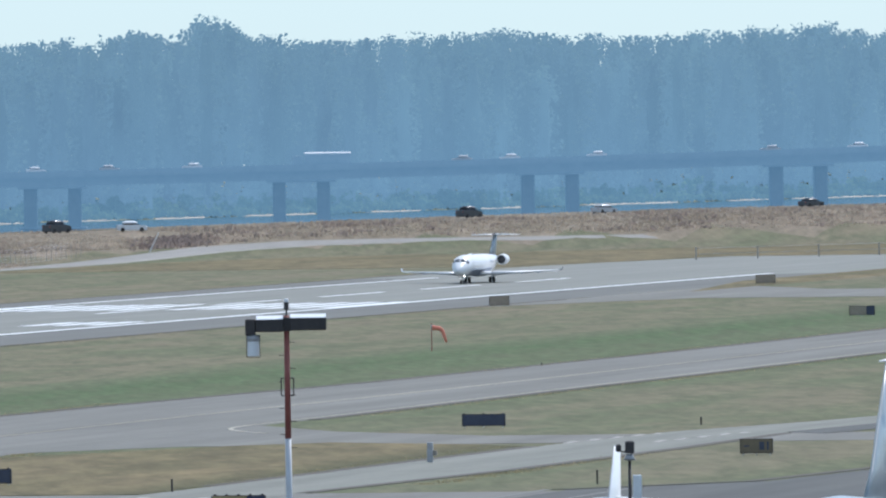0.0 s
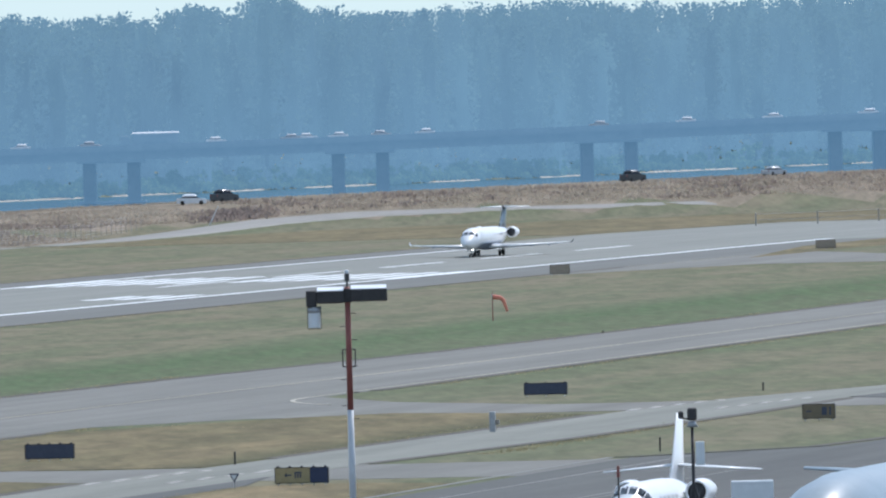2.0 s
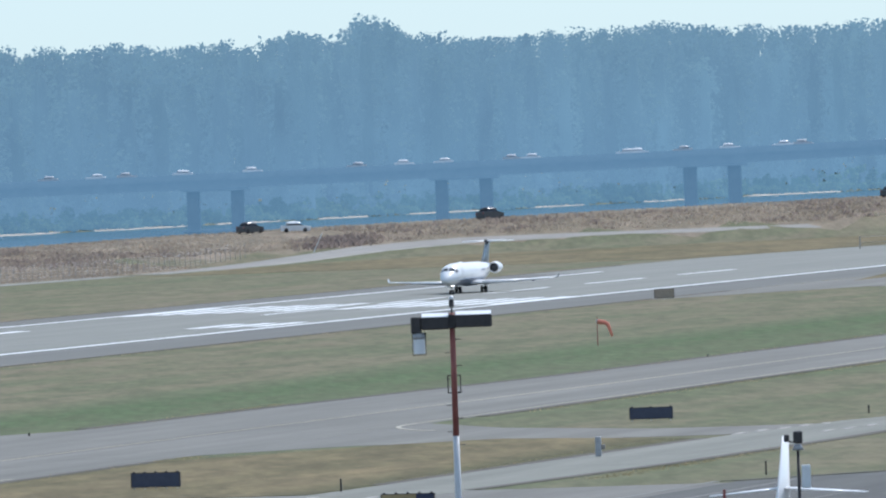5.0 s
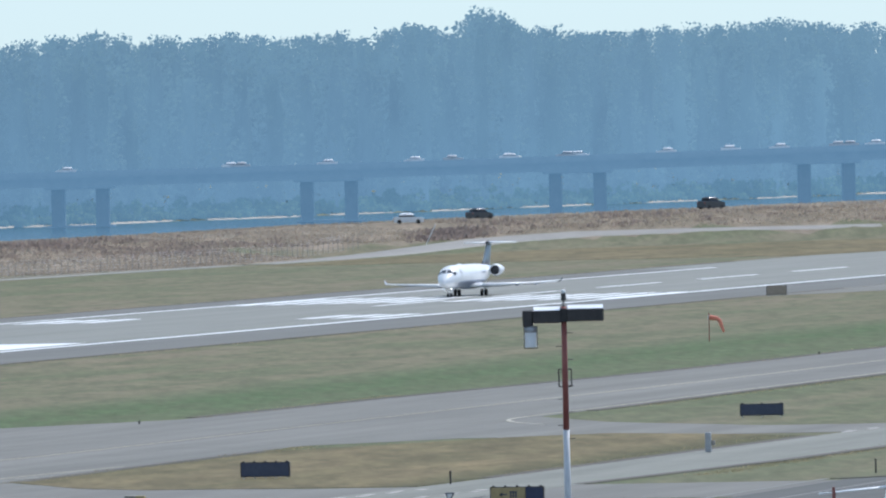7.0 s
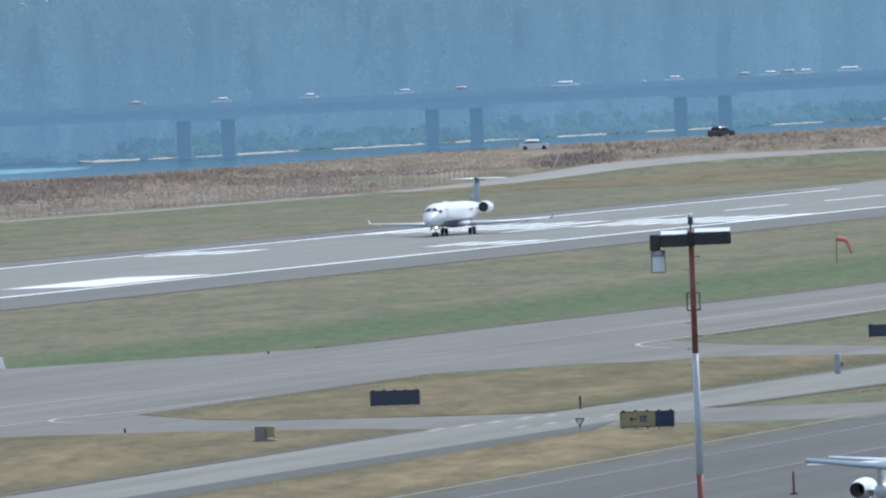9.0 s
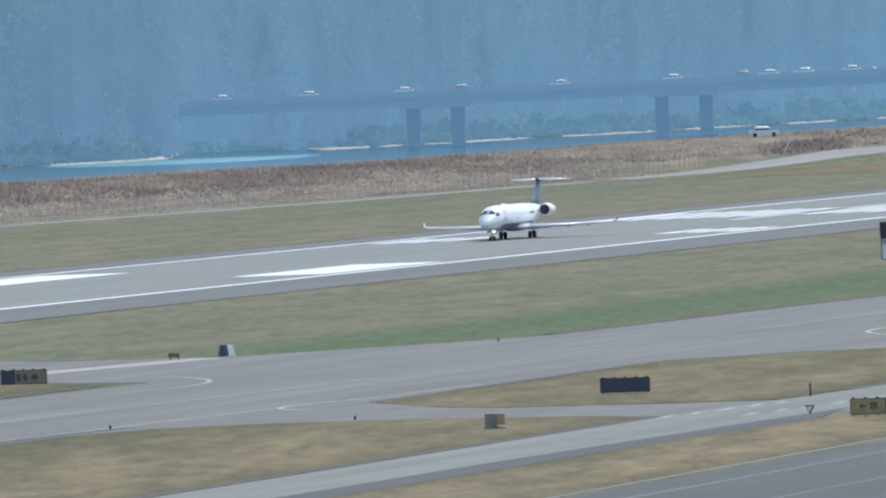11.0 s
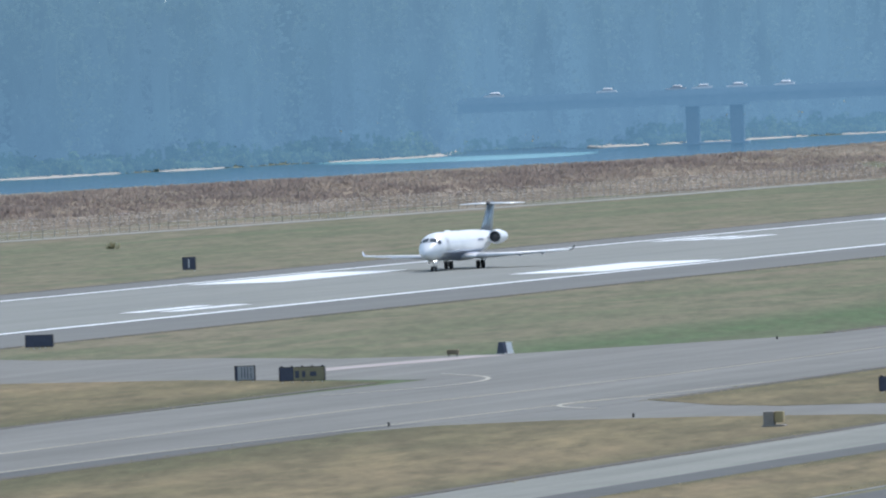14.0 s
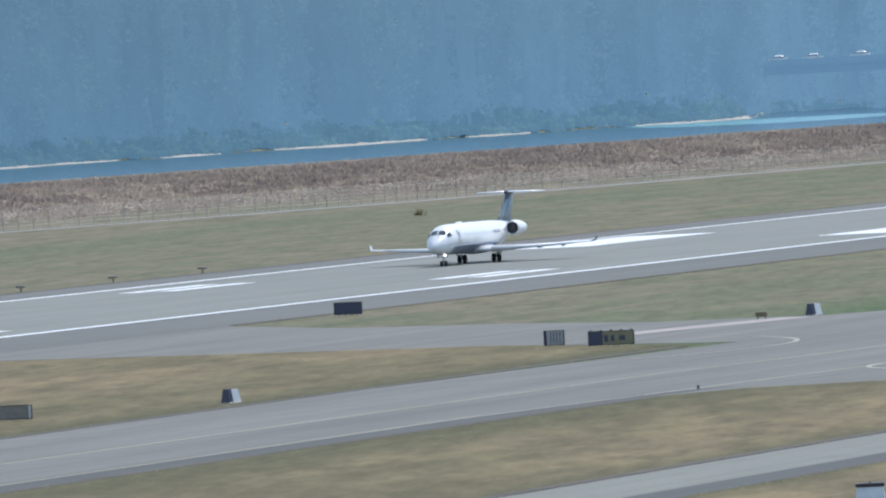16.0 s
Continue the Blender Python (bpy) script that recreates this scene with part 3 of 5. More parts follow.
def build_woods():
    rng = random.Random(11)
    trees, crest, thicket, low = [], [], [], []

    def spot(az, back):
        d = far_bank(az) + back
        return d * math.cos(radians(az)), d * math.sin(radians(az)), d

    for row, depth in enumerate((20, 34, 52, 75, 105, 130, 155)):
        az = 8.6
        while az < 19.2:
            x, y, d = spot(az, depth + rng.uniform(-7, 7))
            drop = rng.uniform(0, 2.2) if row > 3 else (10 - 2.2 * row) * rng.uniform(0.1, 1)
            z = ground_z(x, y)
            top = EYE.z + d * math.tan(radians(crown_el(az))) + 1.9 - drop
            (crest if row > 3 else trees).append((x, y, z - 0.3, top - z, rng.uniform(3.6, 6.2)))
            az += rng.uniform(0.08, 0.13)
    # low growth: a thicket before the trunks, then willows at the water
    for back0, back1, h0, h1, r0, r1, gap in ((22, 34, 6.0, 12.0, 3.0, 4.5, 0.035), (14, 22, 2.6, 5.0, 2.0, 3.2, 0.024), (6, 12, 1.4, 2.6, 1.5, 2.4, 0.02)):
        az = 8.6
        while az < 19.2:
            x, y, d = spot(az, rng.uniform(back0, back1))
            lush = 1 + 0.5 * noise.noise((az * 2.6, back0, 5))
            (thicket if back0 > 20 else low).append((x, y, ground_z(x, y) - 0.4, rng.uniform(h0, h1) * lush, rng.uniform(r0, r1)))
            az += gap * rng.uniform(0.6, 1.3)
    # growth on the two headlands of the inlet
    for az0, az1 in ((14.24, 14.47), (14.80, 15.0)):
        for _ in range(170):
            az = rng.uniform(az0, az1)
            d = far_bank((az0 + az1) / 2 + (0.25 if az0 > 14.5 else -0.25)) + rng.uniform(2, 150)
            x, y = d * math.cos(radians(az)), d * math.sin(radians(az))
            if ground_z(x, y) > -3.0:
                thicket.append((x, y, ground_z(x, y) - 0.4, rng.uniform(2.5, 7.0), rng.uniform(2.0, 3.4)))
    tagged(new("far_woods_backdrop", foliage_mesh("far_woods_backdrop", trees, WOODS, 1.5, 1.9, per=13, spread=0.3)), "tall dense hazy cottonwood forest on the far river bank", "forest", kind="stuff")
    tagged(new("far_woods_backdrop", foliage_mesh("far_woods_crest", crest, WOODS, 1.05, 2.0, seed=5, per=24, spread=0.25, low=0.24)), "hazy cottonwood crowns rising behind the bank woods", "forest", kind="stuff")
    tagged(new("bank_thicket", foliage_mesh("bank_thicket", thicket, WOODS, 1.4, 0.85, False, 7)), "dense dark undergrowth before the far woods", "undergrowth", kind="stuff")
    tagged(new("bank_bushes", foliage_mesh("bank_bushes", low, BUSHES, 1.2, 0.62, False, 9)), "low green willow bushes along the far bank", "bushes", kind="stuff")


build_woods()


def build_sandbars():
    rng = random.Random(3)
    for az, wide in BEACHES:
        pts = []
        for i in range(17):
            a = az + wide * (0.5 - i / 16)
            pts.append((a, far_bank(a) - 2 - (5 + 14 * wide) * math.sin(math.pi * i / 16) ** 0.6 * rng.uniform(0.7, 1.15)))
        verts = []
        for a, d in pts:
            for dist, z in ((d, -3.08), (far_bank(a) + 16, -2.45), (far_bank(a) + 22, -3.4)):
                verts.append((dist * math.cos(radians(a)), dist * math.sin(radians(a)), z))
        me = bpy.data.meshes.new("sand_beach")
        me.from_pydata(verts, [], [(3 * i + k, 3 * i + k + 1, 3 * i + k + 4, 3 * i + k + 3) for i in range(16) for k in range(2)])
        me.materials.append(SAND)
        tagged(new("sand_beach", me), "pale strip of river sand sloping into the water", "beach", kind="structure")


build_sandbars()

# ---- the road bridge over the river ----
BRIDGE = worn("weathered_haze_glow_concrete", (0.10, 0.11, 0.11), (0.14, 0.15, 0.15), 0.3, 0.9)
# haze in front of the bridge is put into its concrete as a glow
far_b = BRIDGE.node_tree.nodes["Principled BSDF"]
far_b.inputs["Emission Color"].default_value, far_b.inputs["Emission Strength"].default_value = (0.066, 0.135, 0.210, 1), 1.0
# a darker copy for the piers, with less of the haze glow
PIER = worn("dimmer_haze_glow_pier", (0.08, 0.088, 0.09), (0.12, 0.13, 0.13), 0.3, 0.9)
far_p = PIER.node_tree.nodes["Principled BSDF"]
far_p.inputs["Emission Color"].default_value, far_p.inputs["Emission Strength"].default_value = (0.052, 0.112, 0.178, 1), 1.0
B_AZ, B_D = radians(12.0), 3250.0


def deck_z(s):
    """Height of the roadway along the bridge, s metres north of its middle."""
    return 10.2 - 0.0125 * s + 0.00003 * s * s


def bridge_at(s, across=0.0):
    return (B_D + across) * math.cos(B_AZ) - s * math.sin(B_AZ), (B_D + across) * math.sin(B_AZ) + s * math.cos(B_AZ)


def build_bridge():
    x, y = bridge_at(0)
    ob = thing("road_bridge", x, y, 0, "long grey concrete girder bridge on twin columns over the river", "bridge", turn=math.degrees(B_AZ) + 90)
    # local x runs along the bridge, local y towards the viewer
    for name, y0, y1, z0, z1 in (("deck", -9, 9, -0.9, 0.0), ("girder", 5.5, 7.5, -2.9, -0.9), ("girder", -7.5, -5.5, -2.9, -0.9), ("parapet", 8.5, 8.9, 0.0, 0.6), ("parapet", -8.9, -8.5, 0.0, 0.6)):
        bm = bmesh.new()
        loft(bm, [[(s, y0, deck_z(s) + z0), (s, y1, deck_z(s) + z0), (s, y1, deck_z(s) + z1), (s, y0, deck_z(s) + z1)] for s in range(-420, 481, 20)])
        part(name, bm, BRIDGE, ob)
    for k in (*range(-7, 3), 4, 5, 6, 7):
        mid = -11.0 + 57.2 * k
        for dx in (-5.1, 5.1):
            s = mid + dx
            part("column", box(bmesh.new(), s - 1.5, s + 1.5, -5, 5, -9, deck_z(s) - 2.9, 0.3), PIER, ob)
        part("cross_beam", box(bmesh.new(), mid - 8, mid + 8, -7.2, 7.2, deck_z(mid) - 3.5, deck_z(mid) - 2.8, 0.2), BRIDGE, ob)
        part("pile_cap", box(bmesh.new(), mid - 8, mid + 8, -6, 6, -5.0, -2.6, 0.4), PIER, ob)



build_bridge()

# ---- levee: weeds, road, fence ----
def weed_material(name, stops, share):
    m, nodes, links, b = material(name, 0.95)
    geo = nodes.new("ShaderNodeNewGeometry")
    patch = noise_tex(nodes, links, world_xyz(nodes, links, (0.03, 0.09, 0.1)), 1.0, 4)
    leafy(nodes, links, b, ramp(nodes, links, blend(nodes, links, 0.78, geo.outputs["Random Per Island"], patch), stops), share)
    return m


WEEDS = weed_material("dead_brown_weeds", [(0.32, (0.225, 0.185, 0.17)), (0.5, (0.30, 0.25, 0.22)), (0.68, (0.40, 0.335, 0.275))], 0.5)
STRAW_WEEDS = weed_material("standing_straw", [(0.3, (0.30, 0.255, 0.205)), (0.5, (0.39, 0.335, 0.27)), (0.7, (0.49, 0.43, 0.35))], 0.5)


def tufts(name, spots, mat, label, seed, blades=6, width=0.25, category="grass", kind="stuff"):
    """Small tufts of upright blades; spots: (x, y, z, height, spread)."""
    rng = np.random.default_rng(seed)
    S = np.repeat(np.array(spots), blades, 0)
    n = len(S)
    ang = rng.uniform(0, 6.283, n)
    off = rng.normal(0, 1, (n, 2)) * S[:, 4:5] * 0.5
    foot = np.stack([S[:, 0] + off[:, 0], S[:, 1] + off[:, 1], S[:, 2] - 0.04], 1)
    side = np.stack([np.cos(ang), np.sin(ang), 0 * ang], 1) * (S[:, 3:4] * width * rng.uniform(0.5, 1.3, (n, 1)))
    tip = foot + np.stack([rng.normal(0, 0.25, n) * S[:, 3], rng.normal(0, 0.25, n) * S[:, 3], S[:, 3] * rng.uniform(0.5, 1.1, n)], 1)
    V = np.stack([foot - side, foot + side, tip + side * 0.35, tip - side * 0.35], 1).reshape(-1, 3)
    me = bpy.data.meshes.new(name)
    me.from_pydata(V.tolist(), [], [(4 * i, 4 * i + 1, 4 * i + 2, 4 * i + 3) for i in range(n)])
    me.materials.append(mat)
    return tagged(new(name, me), label, category, kind=kind)


def build_weeds():
    rng = random.Random(21)
    brown, straw = [], []
    while len(brown) + len(straw) < 46000:
        x = rng.uniform(1380, 2560)
        y = rng.uniform(250, 640)
        s = levee_side(x, y)
        if not -58 < s < 10 or (x < 2080 and y < perimeter_y(x) + 3.4) or math.degrees(math.atan2(y, x)) < 8.6 or abs(s) < 3.0 or road_gap(x, y) < 5 or (s < -30 and x > 2040):
            continue
        if math.hypot(x - CAR_SPOT[0] + 6, y - CAR_SPOT[1]) < 10:
            continue
        n = noise.noise((x * 0.012, y * 0.05, 1)) + 0.5 * noise.noise((x * 0.05, y * 0.15, 7))
        # dead brown stalks on the upper slope, straw at its foot and towards the runway's end
        belt = mixed_step(-40, -27, s) * (1 - mixed_step(-9, -4, s)) * (1 - 0.85 * mixed_step(1990, 2080, x))
        if rng.random() < belt * (0.72 + 0.8 * n):
            brown.append((x, y, ground_z(x, y), rng.uniform(0.25, 0.5) * (1 + 0.7 * max(0, n)), 1.3))
        else:
            straw.append((x, y, ground_z(x, y), rng.uniform(0.14, 0.34) * (1 + 0.5 * max(0, n)), 1.5))
    for _ in range(420):
        x, y = rng.gauss(2143, 9), rng.gauss(468, 2.0)
        if road_gap(x, y) > 4 and math.hypot(x - CAR_SPOT[0] + 6, y - CAR_SPOT[1]) > 8:
            brown.append((x, y, ground_z(x, y), rng.uniform(0.3, 0.7), 1.4))
    tufts("levee_weeds", brown, WEEDS, "dead brown weeds standing on the levee slope", 5, 7, 0.38)
    tufts("levee_straw", straw, STRAW_WEEDS, "dry pale straw along the levee's foot and crest", 6, 5, 0.55)


build_weeds()

def build_levee_road():
    rows = []
    for (ax, ay), (bx, by) in zip(ROADBED, ROADBED[1:]):
        n = max(2, int(math.hypot(bx - ax, by - ay) / 8))
        for i in range(n):
            rows.append((ax + (bx - ax) * i / n, ay + (by - ay) * i / n))
    verts, faces = [], []
    for i, (x, y) in enumerate(rows):
        j = min(i, len(rows) - 2)
        dx, dy = rows[j + 1][0] - rows[j][0], rows[j + 1][1] - rows[j][1]
        l = math.hypot(dx, dy)
        up = 0.04 + 0.14 * mixed_step(1995, 2080, x)
        wide = 2.4 - 1.0 * mixed_step(2150, 2200, x)
        for k, dz in ((-wide - 1.2, -0.25), (-wide, up), (wide, up), (wide + 1.2, -0.25)):
            px, py = x - dy / l * k, y + dx / l * k
            verts.append((px, py, ground_z(px, py) + dz))
    for i in range(len(rows) - 1):
        for k in range(3):
            faces.append((4 * i + k, 4 * i + k + 1, 4 * i + k + 5, 4 * i + k + 4))
    me = bpy.data.meshes.new("levee_road")
    me.from_pydata(verts, [], faces)
    me.materials.append(GRAVEL)
    tagged(new("levee_road", me), "pale road climbing onto the levee", "road", kind="structure")


build_levee_road()

STEEL = worn("galvanised_steel", (0.32, 0.325, 0.33), (0.46, 0.465, 0.47), 3.0, 0.5, 0.6)


FENCE_POST = worn("weathered_fence_post", (0.27, 0.26, 0.25), (0.36, 0.35, 0.335), 3.0, 0.8)


def build_fence(x0, x1, step, high, label):
    ob = thing("perimeter_fence", 0, 0, 0, label, "fence")
    bm = bmesh.new()
    tube(bm, (0, 0, -0.3), (0, 0, high), 0.042, 0.038, 6)
    tube(bm, (0, 0, high), (-0.05, -0.3, high + 0.3), 0.025, 0.02, 5)
    me = mesh_of("post", bm)
    me.materials.append(FENCE_POST)
    rng = random.Random(6)
    spots = []
    x = x0
    while x < x1:
        y = perimeter_y(x) + 5.2
        spots.append((x, y, ground_z(x, y)))
        x += step
    for x, y, z in spots:
        p = new("post", me)
        p.parent = ob
        p.matrix_basis = pose(x, y, z, rng.uniform(-2, 2), rng.uniform(-2, 2))
    for h in (0.12, 0.55, 0.95, 1.35, 1.7, high - 0.03, high + 0.28):
        bm = bmesh.new()
        rings = [[(x, y + 0.012 * c, z + h + 0.012 * q) for c, q in ((1, 0), (0, 1), (-1, 0), (0, -1))] for x, y, z in spots[::4]]
        part("wire", loft(bm, rings), STEEL, ob)


build_fence(1380, 2085, 3.4, 2.0, "tall wire security fence with slim weathered posts")


# ---- aircraft ----
WHITE = worn("white_aircraft_paint", (0.74, 0.75, 0.76), (0.82, 0.83, 0.83), 0.6, 0.28)
BELLY = worn("blue_grey_aircraft_paint", (0.33, 0.38, 0.47), (0.40, 0.45, 0.54), 0.6, 0.35)
NAVY = worn("dark_blue_tail_paint", (0.09, 0.125, 0.16), (0.13, 0.17, 0.21), 0.8, 0.3)
TEAL = worn("pale_blue_tail_paint", (0.50, 0.60, 0.66), (0.62, 0.70, 0.74), 0.8, 0.3)
WINGGREY = worn("light_grey_wing_paint", (0.62, 0.63, 0.64), (0.72, 0.73, 0.74), 0.8, 0.35, 0.1)
# glass lightened in its base colour, for haze before the airliner
HAZYGLASS = worn("haze_lightened_cockpit_glass", (0.10, 0.12, 0.14), (0.16, 0.185, 0.21), 2.0, 0.12)
METAL = worn("bare_aircraft_metal", (0.55, 0.56, 0.58), (0.68, 0.69, 0.70), 1.0, 0.25, 0.9)
DARKGLASS = worn("dark_cockpit_glass", (0.015, 0.018, 0.022), (0.03, 0.033, 0.04), 2.0, 0.08)
RUBBER = worn("tyre_rubber", (0.018, 0.018, 0.019), (0.035, 0.034, 0.033), 4.0, 0.85)
DARK = worn("dark_engine_metal", (0.03, 0.032, 0.035), (0.07, 0.07, 0.072), 2.0, 0.5, 0.4)
GREYJET = worn("pale_grey_military_paint", (0.23, 0.275, 0.295), (0.30, 0.345, 0.365), 0.5, 0.3)
LAMP, ln, ll, lb = material("landing_lamp", 0.3)
lb.inputs["Emission Color"].default_value, lb.inputs["Emission Strength"].default_value = (1.0, 0.97, 0.88, 1), 6.0


def body_ring(x, zc, ry, rz, n=28, low=0.0):
    """A rounded cross-section at station x; low > 0 deepens the lower half."""
    out = []
    for i in range(n):
        a = 2 * math.pi * i / n
        c, s = math.cos(a), math.sin(a)
        out.append((x, ry * s, zc + (rz if c > 0 else rz + low) * c))
    return out


def station(table, x):
    for p, q in zip(table, table[1:]):
        if x <= q[0]:
            k = (x - p[0]) / (q[0] - p[0])
            return [a + (b - a) * k for a, b in zip(p, q)]
    return list(table[-1])


def skin_patch(table, x0, x1, a0, a1, off=0.012, n=4, slant=0.0):
    """A pane that lies on the body between two stations and two angles from the top, in degrees."""
    bm = bmesh.new()
    grid = []
    for i in range(n + 1):
        row = []
        for j in range(n + 1):
            a = radians(a0 + (a1 - a0) * j / n)
            x = x0 + (x1 - x0) * i / n + slant * (j / n - 0.5)
            _, zc, ry, rz = station(table, x)
            row.append(bm.verts.new((x, (ry + off) * math.sin(a), zc + (rz + off) * math.cos(a))))
        grid.append(row)
    for i in range(n):
        for j in range(n):
            bm.faces.new((grid[i][j], grid[i + 1][j], grid[i + 1][j + 1], grid[i][j + 1]))
    r = bmesh.ops.solidify(bm, geom=bm.faces[:], thickness=-0.02)
    bmesh.ops.recalc_face_normals(bm, faces=bm.faces[:])
    return bm


def foil(x, y, z, chord, thick, vertical=False):
    """An aerofoil section whose leading edge stands at x, y, z."""
    prof = [(0, 0), (0.04, 0.42), (0.15, 0.85), (0.35, 1.0), (0.65, 0.65), (1.0, 0.04), (1.0, -0.04), (0.65, -0.35), (0.35, -0.55), (0.15, -0.5), (0.04, -0.3)]
    if vertical:
        return [(x + chord * u, y + thick * chord * v * 0.5, z) for u, v in prof]
    return [(x + chord * u, y, z + thick * chord * v * 0.5) for u, v in prof]


def wheel(bm, x, y, z, r, w):
    tube(bm, (x, y - w / 2, z), (x, y + w / 2, z), r, r, 18)
    return bm


CRJ = [(0.0, 1.72, 0.03, 0.03), (0.12, 1.73, 0.20, 0.19), (0.45, 1.77, 0.45, 0.42), (0.95, 1.84, 0.72, 0.66), (1.6, 1.96, 0.97, 0.88), (2.1, 2.08, 1.10, 1.05), (2.7, 2.20, 1.22, 1.22), (3.5, 2.29, 1.31, 1.32), (4.6, 2.33, 1.345, 1.345),
       (16.8, 2.33, 1.345, 1.345), (19.0, 2.42, 1.25, 1.22), (21.2, 2.60, 1.0, 0.98), (23.2, 2.83, 0.68, 0.66), (25.0, 3.06, 0.36, 0.36), (26.1, 3.2, 0.12, 0.12)]


def build_airliner():
    # local +x runs aft from the nose tip; the base is on the ground below the nose wheel
    NOSE_GEAR, MAIN_GEAR, TRACK = 3.3, 14.7, 3.17
    ob = thing("regional_jet", 1769, 347, 0.02, "white twin-engined regional jet with a dark blue tail, taking off", "airplane")
    o = new("airframe")
    o.parent = ob
    o.matrix_basis = pose(-NOSE_GEAR, 0, 0)
    bm = bmesh.new()
    loft(bm, [body_ring(*s) for s in CRJ])
    fus = part("fuselage", bm, WHITE, o, "white painted fuselage with a pointed nose", True)
    # panel reaches up the sides: the body's shade is put into its colour
    part("belly_panel", skin_patch(CRJ, 2.2, 17.5, 110, 250, 0.006, 14), BELLY, o, "blue-grey belly, painted wide to include the body's shade", True)
    for side in (-1, 1):
        part("windscreen", skin_patch(CRJ, 1.62, 2.28, side * 3, side * 38, 0.012, 4, 0.25), HAZYGLASS, o, "grey cockpit pane", True)
        part("windscreen", skin_patch(CRJ, 1.95, 2.55, side * 43, side * 63, 0.012, 4, 0.1), HAZYGLASS, o, "grey cockpit pane", True)
        for k in range(14):
            x = 5.6 + 0.79 * k
            part("cabin_window", skin_patch(CRJ, x, x + 0.2, side * 69, side * 78, 0.004, 2), WINGGREY, o)
        part("cabin_door", skin_patch(CRJ, 3.75, 4.55, side * 52, side * 108, 0.003, 5), WHITE, o, "white cabin door")
        part("fairing", loft(bmesh.new(), [body_ring(x, 1.32, w, d, 16) for x, w, d in ((9.2, 0.05, 0.05), (10.3, 0.95, 0.40), (12.5, 1.4, 0.52), (15.2, 1.35, 0.50), (17.2, 0.6, 0.25), (17.9, 0.05, 0.05))]), BELLY, o, "rounded wing root fairing", True) if side == 1 else None
        # wing
        bm = bmesh.new()
        loft(bm, [foil(10.1, side * 0.9, 1.16, 5.9, 0.13), foil(11.0, side * 2.4, 1.20, 4.9, 0.125), foil(12.45, side * 4.6, 1.26, 3.35, 0.12), foil(15.0, side * 9.6, 1.43, 1.55, 0.11), foil(15.3, side * 10.2, 1.46, 1.40, 0.10)])
        w = part("wing", bm, WHITE, o, "white swept wing", True)
        bm = bmesh.new()
        loft(bm, [[(x + c * u, side * y, z + t * v) for u, v in ((-0.012, 0.0), (0.02, 0.26), (0.075, 0.50), (0.075, -0.36), (0.02, -0.24))] for x, y, z, c, t in
                  ((10.85, 2.2, 1.19, 5.0, 0.64), (12.45, 4.6, 1.26, 3.35, 0.42), (14.6, 8.8, 1.40, 1.85, 0.22))])
        part("leading_edge", bm, WINGGREY, w, "light grey leading edge", True)
        bm = bmesh.new()
        loft(bm, [foil(15.3, side * 10.2, 1.46, 1.40, 0.10), foil(15.75, side * 10.42, 1.60, 0.85, 0.07), foil(16.05, side * 10.52, 1.92, 0.45, 0.05)])
        part("winglet", bm, NAVY if side == -1 else BELLY, w, "upturned winglet", True)
        for yy, xx, c in ((2.6, 15.3, 1.25), (5.2, 15.35, 0.95)):
            bm = bmesh.new()
            loft(bm, [foil(xx + 0.1, side * yy, 1.08 + 0.025 * yy, c, 0.12), foil(xx + 0.25, side * (yy + 2.4), 1.08 + 0.03 * (yy + 2.4), c * 0.8, 0.12)])
            part("flap", bm, WHITE, w, "", True)
        for yy in (3.0, 5.3, 7.4):
            bm = bmesh.new()
            loft(bm, [[(x, side * yy + r * math.cos(a), 1.0 + 0.028 * yy + r * math.sin(a)) for a in np.linspace(0, 6.283, 9)[:-1]] for x, r in ((13.6 + 0.25 * yy, 0.03), (14.4 + 0.2 * yy, 0.13), (15.6 + 0.12 * yy, 0.10), (16.3 + 0.1 * yy, 0.02))])
            part("flap_fairing", bm, BELLY, w, "", True)
        bm = bmesh.new()
        r = bmesh.ops.create_uvsphere(bm, u_segments=10, v_segments=6, radius=0.16)
        bmesh.ops.translate(bm, vec=(11.1, side * 1.75, 1.2), verts=r["verts"])
        part("landing_light", bm, LAMP, w, "bright landing light")
        # engine
        eng = part("nacelle", loft(bmesh.new(), [[(x, side * 2.12 + q * math.sin(a), 2.90 + q * math.cos(a)) for a in np.linspace(0, 6.283, 25)[:-1]] for x, q in ((18.45, 0.53), (18.25, 0.58), (18.32, 0.63), (18.9, 0.69), (19.8, 0.69), (20.7, 0.60), (21.5, 0.48))], False), WHITE, o, "white engine nacelle", True)
        part("intake", loft(bmesh.new(), [[(x, side * 2.12 + q * math.sin(a), 2.90 + q * math.cos(a)) for a in np.linspace(0, 6.283, 25)[:-1]] for x, q in ((18.46, 0.53), (18.9, 0.50), (19.05, 0.18), (18.75, 0.05))]), DARK, eng, "dark engine intake with fan", True)
        part("exhaust", loft(bmesh.new(), [[(x, side * 2.12 + q * math.sin(a), 2.90 + q * math.cos(a)) for a in np.linspace(0, 6.283, 17)[:-1]] for x, q in ((21.0, 0.46), (21.7, 0.39), (22.1, 0.33), (22.0, 0.28), (21.3, 0.28))]), DARK, eng, "dark exhaust nozzle", True)
        bm = bmesh.new()
        loft(bm, [foil(19.0, side * 0.8, 2.85, 3.0, 0.11), foil(19.1, side * 1.5, 2.9, 2.8, 0.11)])
        part("pylon", bm, WHITE, eng, "", True)
        # tailplane
        bm = bmesh.new()
        loft(bm, [foil(24.1, side * 0.0, 6.02, 2.55, 0.11), foil(25.35, side * 3.1, 6.0, 1.35, 0.10)])
